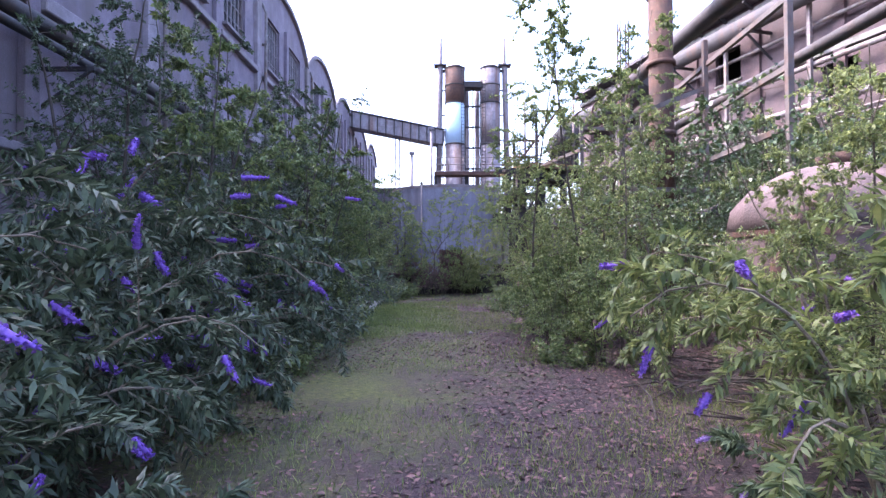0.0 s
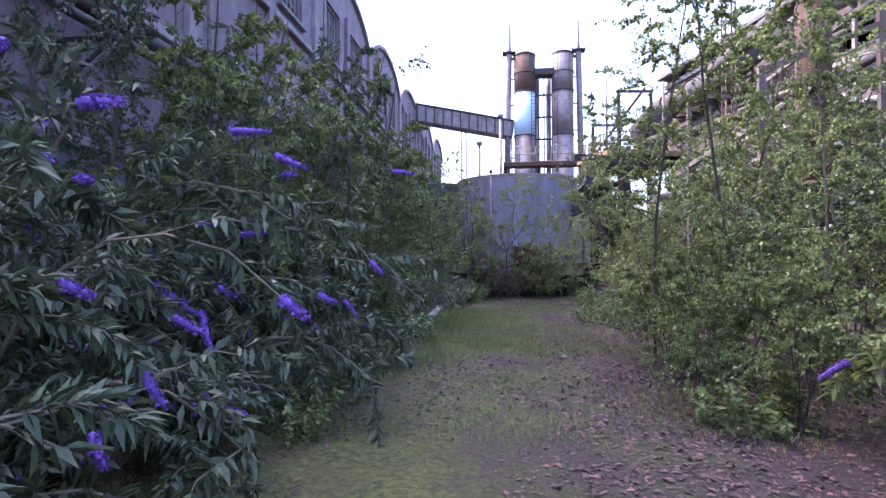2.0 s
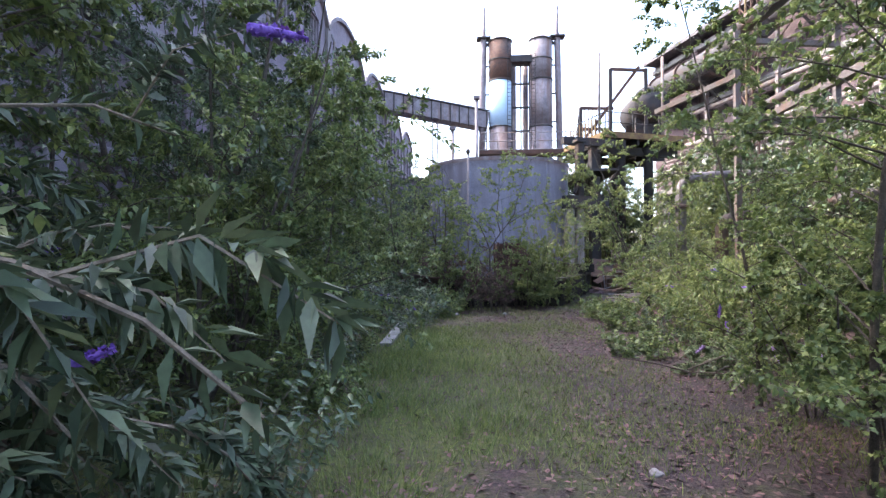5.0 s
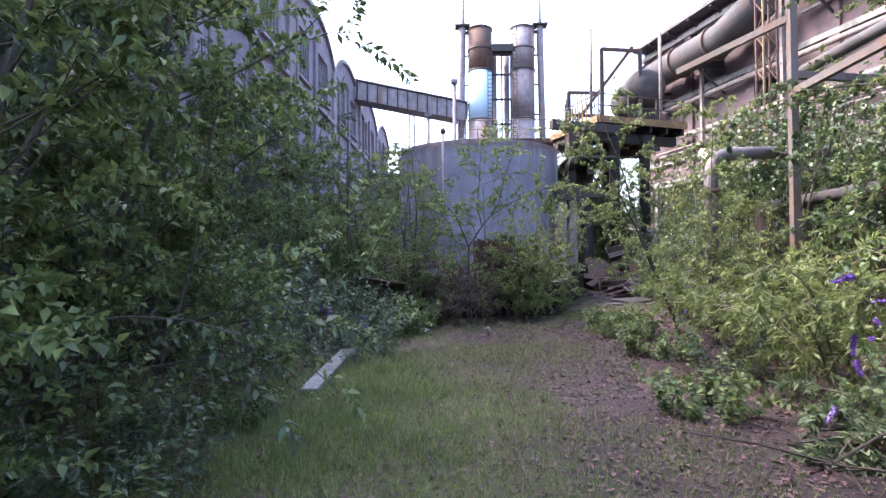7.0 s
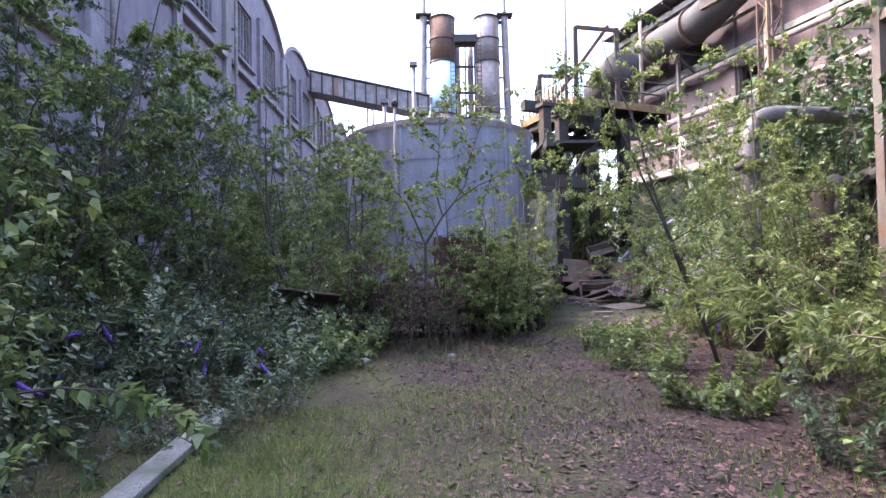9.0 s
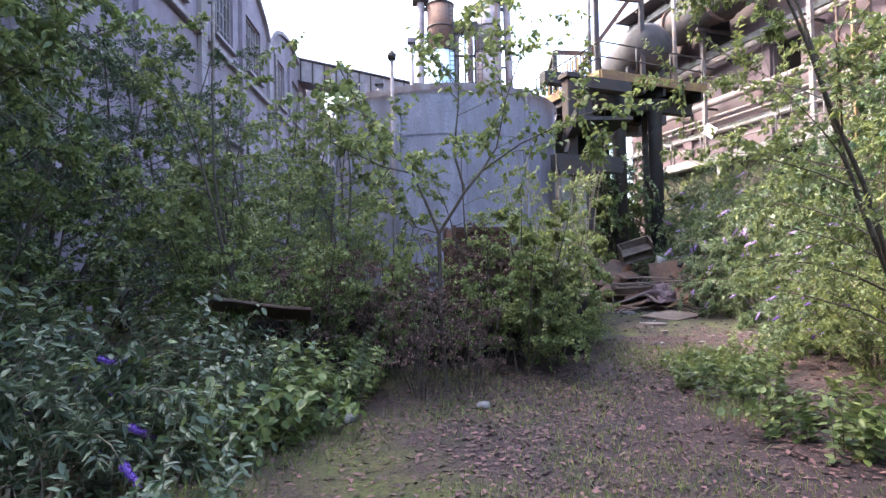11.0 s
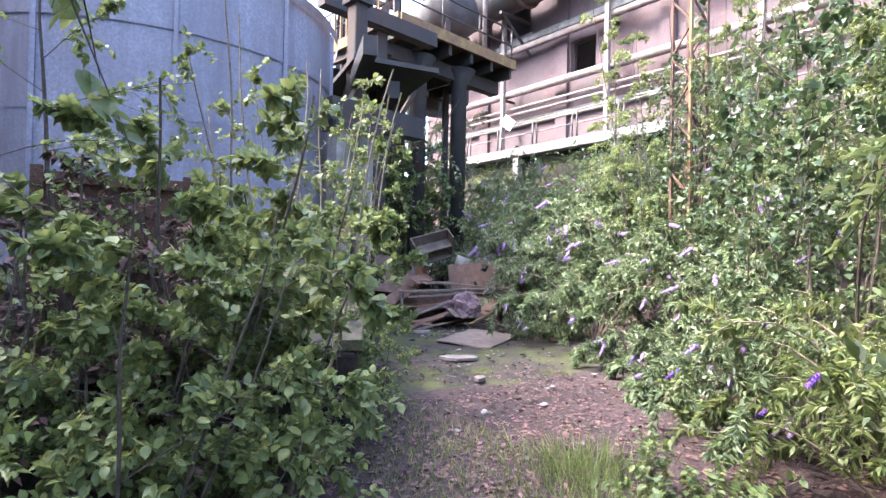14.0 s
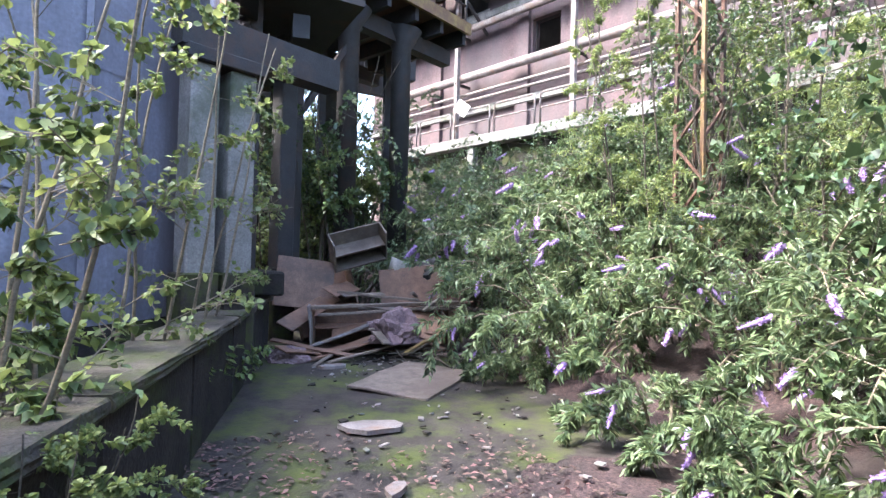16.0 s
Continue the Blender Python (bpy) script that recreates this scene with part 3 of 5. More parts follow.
def big_ducts():
    th = empty("gas_duct", EM, label="wide dark steel gas duct with vessels on the hall wall", category="duct")
    bm = B()
    tube(bm, [(-1.6, 39.5, 14.6), (-1.5, 42.5, 13.8), (-1.5, 51, 13.7)], 0.9, 20)
    part("duct", bm, M["dark"], th)
    bm = B()
    tube(bm, [(-1.2, -8, 14.9), (-1.2, 20, 14.9), (-1.2, 39, 14.9)], 0.5, 16)
    part("duct", bm, M["gunmetal"], th)
    for y in (43, 46, 49):
        bm = B()
        tube(bm, [(-1.5, y - 0.06, 13.78), (-1.5, y + 0.06, 13.78)], 1.02, 20)
        part("flange", bm, M["rust"], th)
    for y in (-4, 3, 10, 17, 24, 31, 37, 44, 49):
        top = 14.35 if y < 39 else 12.75
        bm = B()
        beam(bm, (-2.1, y, top), (0, y, top), 0.14, 0.14)
        beam(bm, (-1.9, y, top - 0.05), (0, y, top - 1.5), 0.1, 0.1)
        part("bracket", bm, M["dark"], th)


big_ducts()


def walkway():
    th = empty("walkway", EM, label="concrete walkway with bent pale tube railing", category="walkway")
    z = 6.4
    bm = B()
    box(bm, -1.9, 6, z - 0.4, 0, 49, z, bev=0.03)
    part("slab", bm, M["concrete"], th)
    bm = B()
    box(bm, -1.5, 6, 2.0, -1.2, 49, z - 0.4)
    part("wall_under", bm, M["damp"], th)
    pts = [(-1.8, 6.4 + 2.1 * i, z) for i in range(21)]
    for p, q in zip(pts, pts[1:]):
        gap = Vector((0, 0.12, 0))
        a, b = Vector(p) + gap, Vector(q) - gap
        bm = B()
        tube(bm, [a, a + Vector((0, 0, 1.02)), a + Vector((0, 0.08, 1.1)), b + Vector((0, -0.08, 1.1)), b + Vector((0, 0, 1.02)), b], 0.036, 6)
        tube(bm, [a + Vector((0, 0, 0.56)), b + Vector((0, 0, 0.56))], 0.03, 6)
        part("railing_hoop", bm, M["pale"], th)
    for y in range(8, 49, 5):
        bm = B()
        box(bm, -1.85, y, 0.3, -1.55, y + 0.3, z - 0.4)
        part("pier", bm, M["concrete"], th)


walkway()
_s = B()
box(_s, -0.02, -0.4, -0.25, 0.02, 0.4, 0.25, pose(0, 0, 0, 35, 10, 0))
_sg = part("sign_plate", _s, M["white"])
_sg.matrix_basis = EM @ pose(-1.9, 43.6, 7.6)
tagged(_sg, "bent dirty white sheet hanging on the walkway railing", "sheet")


# platform on columns, with rails and a vessel
PM = pose(5.6, 33.72, 0, 0, 0, 20)


def platform():
    th = empty("steel_platform", PM, label="dark steel platform with yellow edge and rails on thick columns", category="platform")
    z = 7.6
    bm = B()
    box(bm, 0, 0, z, 4.75, 4, z + 0.08)
    part("deck", bm, M["rust"], th)
    bm = B()
    for p, q in (((0, -0.03, z + 0.0), (4.75, -0.03, z + 0.0)), ((-0.03, 0, z), (-0.03, 4, z))):
        beam(bm, p, q, 0.08, 0.3)
    part("edge_beam", bm, M["yellow"], th, "yellow painted edge, flaking")
    for i in range(6):
        bm = B()
        beam(bm, (0.1 + i * 0.9, 0.05, z - 0.22), (0.1 + i * 0.9, 3.95, z - 0.22), 0.12, 0.4)
        part("joist", bm, M["dark"], th)
    for x, y in ((1.43, 0.85), (3.0, 0.75), (1.1, 3.6), (3.0, 3.6)):
        bm = B()
        tube(bm, [(x, y, 0), (x, y, z - 0.9), (x, y, z - 0.45)], [0.24, 0.24, 0.5], 16)
        part("column", bm, M["dark"], th)
    bm = B()
    beam(bm, (0, 0.8, z - 0.6), (4.75, 0.8, z - 0.6), 0.3, 0.4)
    beam(bm, (0, 3.6, z - 0.6), (4.75, 3.6, z - 0.6), 0.3, 0.4)
    part("main_girder", bm, M["dark"], th)
    railing(th, [(0.05, 3.95, z + 0.08), (0.05, 0.05, z + 0.08), (4.65, 0.05, z + 0.08)], 1.05, M["dark"], 1.4, 2)
    for x, y in ((0.05, 0.6), (3.4, 0.1)):
        bm = B()
        tube(bm, [(x, y, z), (x, y, z + 4.2)], 0.07, 8)
        part("stanchion", bm, M["pale"], th)
    for i in range(9):
        bm = B()
        beam(bm, (0.0, 0.9 + i * 0.3, z + 0.1), (0.0, 0.9 + i * 0.3, z + 1.0), 0.05, 0.05)
        part("guard_bar", bm, M["yellow"], th)


platform()


def frame_gantry():
    th = empty("pipe_gantry", label="rusty steel gantry with stairs and pipes", category="steel frame")
    a, b, c = (5.3, 38.4), (6.7, 37.2), (8.8, 37.8)
    for (x, y), h in ((a, 10.2), ((5.6, 40.5), 10.2), (b, 12.0), (c, 12.2)):
        bm = B()
        beam(bm, (x, y, 0), (x, y, h), 0.18, 0.18)
        part("post", bm, M["dark"], th)
    for p, q in (((5.3, 38.4, 10.2), (7.2, 38.6, 10.2)), ((6.7, 37.2, 12), (8.8, 37.8, 12.1)), ((5.3, 38.4, 10.2), (5.6, 40.5, 10.2)), ((5.5, 38.4, 8.4), (8.5, 38.0, 12.4)), ((5.3, 38.4, 9.0), (7.0, 38.6, 9.0)), ((5.3, 38.4, 8.2), (7.0, 38.6, 8.2))):
        bm = B()
        beam(bm, p, q, 0.13, 0.16)
        part("crossbeam", bm, M["rust"], th)
    for i in range(8):
        bm = B()
        beam(bm, (5.5 + i * 0.22, 38.3, 8.3), (5.5 + i * 0.22, 38.3, 10.1), 0.04, 0.04)
        part("bar", bm, M["rust"], th)


frame_gantry()
_v = empty("pressure_vessel", pose(9.2, 39.5, 10.3), label="dark grey horizontal steel vessel on saddles", category="vessel")
_b = B()
tube(_b, [(0, -1.9, 0), (0, -1.75, 0), (0, -1.45, 0), (0, 1.6, 0), (0, 1.9, 0)], [0.3, 0.75, 1.0, 1.0, 0.4], 24)
part("shell", _b, M["dark"], _v)
for _y in (-1.0, 1.0):
    _b = B()
    box(_b, -0.8, _y - 0.12, -3.2, 0.8, _y + 0.12, -0.7)
    part("saddle", _b, M["dark"], _v)


# lattice mast
def mast():
    th = empty("lattice_mast", pose(9.8, 28.4, ground_height(9.8, 28.4) - 0.1), label="slender yellow lattice mast, rusty and overgrown", category="mast")
    for x, y in ((-0.22, -0.22), (0.22, -0.22), (0.22, 0.22), (-0.22, 0.22)):
        bm = B()
        beam(bm, (x, y, 0), (x, y, 13), 0.055, 0.055)
        part("leg", bm, M["yellow"] if x < 0 and y < 0 else M["rust"], th)
    for i in range(22):
        z = 0.3 + i * 0.57
        bm = B()
        s = 1 if i % 2 else -1
        beam(bm, (-0.22 * s, -0.22, z), (0.22 * s, -0.22, z + 0.5), 0.035, 0.035)
        beam(bm, (-0.22, 0.22 * s, z), (-0.22, -0.22 * s, z + 0.5), 0.035, 0.035)
        beam(bm, (0.22, 0.22 * s, z), (0.22, -0.22 * s, z + 0.5), 0.035, 0.035)
        part("lacing", bm, M["rust"], th)


mast()


# pipe racks among the shrubs, east of the path
def pipe_rack():
    th = empty("pipe_rack", label="steel pipe rack with pale crossbars, half overgrown", category="pipe rack")
    for x, y, h in ((4.75, 14.0, 5.3), (7.2, 14.4, 7.5), (5.2, 19.6, 6.6), (7.6, 20.0, 7.2), (7.0, 10.6, 7.5)):
        bm = B()
        beam(bm, (x, y, 0), (x, y, h), 0.12, 0.12)
        part("post", bm, M["dull"], th)
    for p, q in (((4.75, 14, 5.2), (7.2, 14.4, 6.2)), ((4.75, 14, 3.4), (7.2, 14.4, 3.4)), ((5.2, 19.6, 6.4), (7.6, 20, 6.4)), ((5.2, 19.6, 4.6), (7.6, 20, 4.6)),
                 ((7.0, 10.6, 6.8), (7.6, 20, 6.9)), ((7.0, 10.6, 5.4), (7.6, 20, 5.5)), ((4.75, 14, 4.2), (5.2, 19.6, 4.3)), ((5.2, 19.6, 5.6), (4.0, 21.4, 5.3)), ((7.0, 10.6, 4.2), (7.6, 20, 4.2))):
        bm = B()
        beam(bm, p, q, 0.09, 0.12)
        part("crossbar", bm, M["dull"], th)
    for p, q, r in (((8.3, 4.0, 8.7), (7.5, 24.0, 8.6), 0.26), ((8.4, 4.0, 6.2), (8.2, 24.0, 6.2), 0.14), ((6.2, 12.0, 2.6), (6.2, 22, 2.6), 0.12)):
        bm = B()
        tube(bm, [p, q], r, 12)
        part("pipe", bm, M["gunmetal"], th)


pipe_rack()


def elbow_pipe():
    th = empty("elbow_pipe", label="thick grey pipe bending down into the shrubs", category="pipe")
    bm = B()
    pts = [(4.5, 21.1, 0.1), (4.5, 21.1, 3.15)]
    for i in range(1, 6):
        a = radians(18 * i)
        pts.append((4.5 + 0.4 * (1 - math.cos(a)), 21.1, 3.15 + 0.4 * math.sin(a)))
    pts += [(5.6, 21.4, 3.62), (7.6, 22.2, 3.8)]
    tube(bm, pts, 0.13, 14)
    part("pipe", bm, M["steel"], th)
    bm = B()
    tube(bm, [(4.5, 21.1, 2.75), (4.5, 21.1, 2.85)], 0.2, 14)
    part("flange", bm, M["rust"], th)
    for x, y, h, r in ((5.4, 20.9, 2.5, 0.15), (5.9, 21.2, 2.3, 0.12), (6.3, 21.0, 2.7, 0.09)):
        bm = B()
        tube(bm, [(x, y, 0), (x, y, h - 0.25), (x + 0.08, y, h - 0.07), (x + 0.3, y + 0.1, h)], r, 12)
        part("branch_pipe", bm, M["dull"], th)
        bm = B()
        tube(bm, [(x, y, h * 0.55), (x, y, h * 0.55 + 0.09)], r + 0.09, 12)
        part("flange", bm, M["rust"], th)


elbow_pipe()


def rusty_column():
    th = empty("rusty_column", pose(6.25, 15.0, 0), label="rust-red riveted column with creepers beside the rack", category="column")
    bm = B()
    tube(bm, [(0, 0, 0), (0, 0, 11.8)], 0.33, 14)
    part("shaft", bm, M["rust"], th)
    bm = B()
    for z in (1, 3, 5, 7, 9, 11):
        tube(bm, [(0, 0, z), (0, 0, z + 0.12)], 0.4, 14)
    part("collar", bm, M["rust"], th)


rusty_column()


def round_vat():
    th = empty("concrete_vat", pose(5.7, 7.6, 0), label="rounded pinkish rendered vat with iron bands behind branches", category="vat")
    bm = B()
    tube(bm, [(0, 0, 0), (0, 0, 1.9)], 1.45, 28, cap=False)
    part("shell", bm, M["plaster"], th)
    bm = B()
    tube(bm, [(0, 0, 1.9), (0, 0, 2.25), (0, 0, 2.55), (0, 0, 2.78), (0, 0, 2.9)], [1.45, 1.38, 1.12, 0.7, 0.15], 28)
    part("dome", bm, M["plaster"], th)
    for z in (0.5, 1.2, 1.88):
        bm = B()
        tube(bm, [(0, 0, z - 0.04), (0, 0, z + 0.04)], 1.475, 28, cap=False)
        part("iron_band", bm, M["rust"], th)
    bm = B()
    tube(bm, [(-1.5, -0.9, 0.2), (-1.45, -0.9, 1.5), (-1.2, -0.95, 2.1), (-0.7, -1.0, 2.35), (-0.2, -1.1, 2.2), (0.0, -1.35, 1.7), (0.0, -1.6, 0.4)], 0.09, 10)
    part("bent_pipe", bm, M["rust"], th)
    bm = B()
    tube(bm, [(0, 0, 2.85), (0, 0, 3.02)], 0.28, 14)
    part("hatch", bm, M["rust"], th)


round_vat()


# ---------- basin wall, slab and columns ----------
def basin_wall():
    th = empty("basin_wall", label="low concrete basin wall with shade-darkened sides, mossy on top", category="low wall")
    a, b, c = Vector((-3.4, 23.6, 0)), Vector((1.9, 24.7, 0)), Vector((4.3, 32.2, 0))
    rng = random.Random(17)
    for p, q in ((a, b), (b, c)):
        d = (q - p).normalized()
        n = int((q - p).length / 1.8) + 1
        for i in range(n):
            s, e = p.lerp(q, i / n), p.lerp(q, (i + 1) / n) - d * 0.012
            m = Matrix.Translation(s) @ (e - s).to_track_quat("Y", "Z").to_matrix().to_4x4()
            bm = B()
            box(bm, -0.2, 0, -0.1, 0.2, (e - s).length, 0.8, m, bev=0.025)
            part("block", bm, M["shade_concrete"], th)
            # worn coping stone, uneven along its edges
            bm = B()
            box(bm, -0.24, 0.006, 0.802, 0.24, (e - s).length - 0.006, 0.885)
            bmesh.ops.subdivide_edges(bm, edges=bm.edges[:], cuts=3, use_grid_fill=True)
            for v in bm.verts:
                k = 0.05 * noise.noise(Vector((v.co.x * 3 + i, v.co.y * 2.5, p.x))) + rng.uniform(-0.012, 0.012)
                v.co.x += k * (1 if v.co.x > 0 else -1) * (abs(v.co.x) > 0.2)
                if v.co.z > 0.84:
                    v.co.z += k * 0.5
            bmesh.ops.transform(bm, matrix=m, verts=bm.verts[:])
            part("coping_stone", bm, M["coping"], th)
    bm = B()
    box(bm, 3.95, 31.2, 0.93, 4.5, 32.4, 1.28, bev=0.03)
    part("end_block", bm, M["shade_concrete"], th)


basin_wall()


def slab():
    bm = B()
    base = [(2.35, 25.6), (4.0, 25.0), (5.6, 25.7), (7.2, 26.6), (8.3, 30), (9.2, 33.5), (7, 34.2), (5.0, 34.5), (3.5, 29.4)]
    rng = random.Random(4)
    vs = []
    for p, q in zip(base, base[1:] + base[:1]):
        for k in range(6):
            f = k / 6
            vs.append((p[0] + (q[0] - p[0]) * f + rng.uniform(-0.12, 0.12), p[1] + (q[1] - p[1]) * f + rng.uniform(-0.12, 0.12)))
    top = [bm.verts.new((x, y, -0.05 + 0.062 * min(1.0, max(0.0, (y - 25.2) / 2.2)))) for x, y in vs]
    bm.faces.new(top)
    bmesh.ops.triangulate(bm, faces=bm.faces[:])
    r = bmesh.ops.extrude_face_region(bm, geom=bm.faces[:])
    bmesh.ops.translate(bm, vec=(0, 0, -0.2), verts=[v for v in r["geom"] if isinstance(v, bmesh.types.BMVert)])
    bmesh.ops.recalc_face_normals(bm, faces=bm.faces[:])
    ob = part("pavement", bm, M["damp"])
    tagged(ob, "dark damp concrete yard with green moss patches", "pavement", kind="structure")


slab()


def frame_columns():
    for x, y, h, m, lab in ((3.2, 29.9, 3.6, "concrete", "pale concrete column beside the tank"), (3.62, 30.05, 3.6, "concrete", "pale concrete column beside the tank"),
                            (4.0, 31.9, 6.8, "dark", "black steel column under the gantry"), (4.85, 33.1, 6.8, "dark", "black steel column under the gantry"), (5.3, 34.4, 6.8, "dark", "black steel column under the gantry")):
        th = empty("column", pose(x, y, 0, 0, 0, 20), label=lab, category="column", group="gantry columns")
        bm = B()
        box(bm, -0.16, -0.16, 0, 0.16, 0.16, h, bev=0.02)
        part("shaft", bm, M[m], th)
        bm = B()
        box(bm, -0.24, -0.24, h, 0.24, 0.24, h + 0.15, bev=0.01)
        part("head", bm, M["dark"], th)
        bm = B()
        box(bm, -0.2, -0.2, 0.0, 0.2, 0.2, 1.3, bev=0.02)
        part("base", bm, M["damp"], th)
    th = empty("dark_gantry", label="black steel gantry deck beside the tank", category="gantry")
    for p, q, w, h in (((2.95, 29.8, 3.95), (4.9, 30.5, 3.95), 0.3, 0.4), ((3.3, 32.3, 7.0), (6.4, 33.4, 7.0), 0.3, 0.35), ((3.7, 29.9, 5.2), (4.6, 36, 5.2), 0.25, 0.35), ((4.7, 31.5, 5.0), (5.6, 36, 5.2), 0.25, 0.35),
                       ((3.6, 31, 4.4), (5.2, 34.4, 6.8), 0.1, 0.12), ((5.3, 34.4, 4.2), (6.9, 35, 6.8), 0.1, 0.12)):
        bm = B()
        beam(bm, p, q, w, h)
        part("girder", bm, M["dark"], th)
    bm = B()
    box(bm, 3.75, 31.2, 5.4, 5.6, 36.5, 5.5)
    part("deck", bm, M["dark"], th)


frame_columns()


def rusty_bin():
    th = empty("rusty_bin", pose(0.45, 25.5, 0, 0, 0, 8), label="rust-brown sheet steel bin standing in the basin", category="bin")
    for x0, y0, x1, y1 in ((-0.45, -0.35, 0.45, -0.33), (-0.45, 0.33, 0.45, 0.35), (-0.45, -0.33, -0.43, 0.33), (0.43, -0.33, 0.45, 0.33)):
        bm = B()
        box(bm, x0, y0, 0, x1, y1, 2.0)
        part("side", bm, M["rust"], th)
    for x, y in ((-0.45, -0.35), (0.45, -0.35), (0.45, 0.35), (-0.45, 0.35)):
        bm = B()
        beam(bm, (x, y, 0), (x, y, 2.05), 0.07, 0.07)
        part("corner_post", bm, M["rust"], th)
    for z in (0.7, 1.4, 1.98):
        bm = B()
        beam(bm, (-0.41, -0.375, z), (0.41, -0.375, z), 0.05, 0.07)
        part("rib", bm, M["rust"], th)


rusty_bin()


def vent_post():
    th = empty("vent_post", pose(-0.98, 26.4, 0), label="thin grey steel post with a small cap before the tank", category="post")
    bm = B()
    tube(bm, [(0, 0, 0), (0.02, 0, 5.3)], 0.035, 8)
    part("pole", bm, M["steel"], th)
    bm = B()
    tube(bm, [(0.02, 0, 5.28), (0.02, 0, 5.38), (0.02, 0, 5.45)], [0.07, 0.085, 0.03], 10)
    part("cap", bm, M["dark"], th)


vent_post()


# ---------- rubbish on the slab ----------
def loose_board(name, size, m, material, label, cat):
    bm = B()
    x, y, z = size
    box(bm, -x / 2, -y / 2, -z / 2, x / 2, y / 2, z / 2, bev=min(0.006, z * 0.3))
    if z < 0.05:
        bmesh.ops.subdivide_edges(bm, edges=[e for e in bm.edges if e.calc_length() > 0.4], cuts=3, use_grid_fill=True)
        for v in bm.verts:
            v.co.z += 0.02 * noise.noise(v.co * 2.0 + Vector((x, y, 0)))
    ob = part(name, bm, material)
    ob.matrix_basis = m
    return tagged(ob, label, cat)


loose_board("board", (1.0, 1.5, 0.03), pose(5.65, 29.25, 0.05, 1, 2, -52), M["wood"], "warped grey-brown chipboard sheet lying on the slab", "board")


def broken_slab(x, y, rz, s, label, seed):
    rng = random.Random(seed)
    bm = B()
    n = 7
    vs = [bm.verts.new((math.cos(6.283 * i / n) * s * rng.uniform(0.75, 1.15), math.sin(6.283 * i / n) * s * 0.55 * rng.uniform(0.7, 1.1), 0.045)) for i in range(n)]
    bm.faces.new(vs)
    r = bmesh.ops.extrude_face_region(bm, geom=bm.faces[:])
    bmesh.ops.translate(bm, vec=(0, 0, -0.04), verts=[v for v in r["geom"] if isinstance(v, bmesh.types.BMVert)])
    bmesh.ops.recalc_face_normals(bm, faces=bm.faces[:])
    ob = part("broken_panel", bm, M["pale"])
    ob.matrix_basis = pose(x, y, 0.012, 0, 1, rz)
    tagged(ob, label, "panel", group="broken panels")


broken_slab(4.5, 27.75, -12, 0.33, "broken pale grey panel lying flat on the slab", 1)
broken_slab(4.15, 26.5, 40, 0.12, "small white broken tile on the slab", 5)
broken_slab(5.0, 30.4, 10, 0.22, "small pale broken panel near the rubbish", 8)


def cabinet(m, w, d, h, material, label, open_top=True):
    """A wrecked cabinet carcass: back, sides, shelf, no door."""
    th = empty("wrecked_cabinet", m, label=label, category="cabinet")
    t = 0.03
    for name, b in (("side_panel", (0, 0, 0, t, d, h)), ("side_panel", (w - t, 0, 0, w, d, h)), ("back_panel", (t, d - t, 0, w - t, d, h)), ("bottom_panel", (t, 0, 0, w - t, d - t, t)), ("shelf", (t, 0.03, h * 0.5, w - t, d - t, h * 0.5 + t))):
        bm = B()
        box(bm, *b, bev=0.004)
        part(name, bm, material, th)
    if not open_top:
        bm = B()
        box(bm, 0, 0, h + 0.002, w, d, h + 0.03, bev=0.004)
        part("top_panel", bm, M["wood"], th)


RM = pose(4.88, 31.5, 0.012, 0, 0, -21)
cabinet(RM @ pose(0.1, 0.25, 0.0, 0, 0, 2), 2.3, 0.6, 0.72, M["brownwood"], "broken brown wooden sideboard carcass in the rubbish heap")
cabinet(RM @ pose(-0.1, 1.0, 0.1, -16, -11, 14), 1.05, 0.5, 1.2, M["brownwood"], "tilted dark veneer cupboard in the rubbish heap")
cabinet(RM @ pose(1.05, 1.05, 0.08, -20, 9, -14), 1.35, 0.5, 1.15, M["brownwood"], "rust-brown cupboard leaning in the rubbish heap")
cabinet(RM @ pose(0.4, 1.0, 1.22, 38, -16, 14), 0.95, 0.35, 0.6, M["wood"], "grey empty drawer box tipped on the heap")
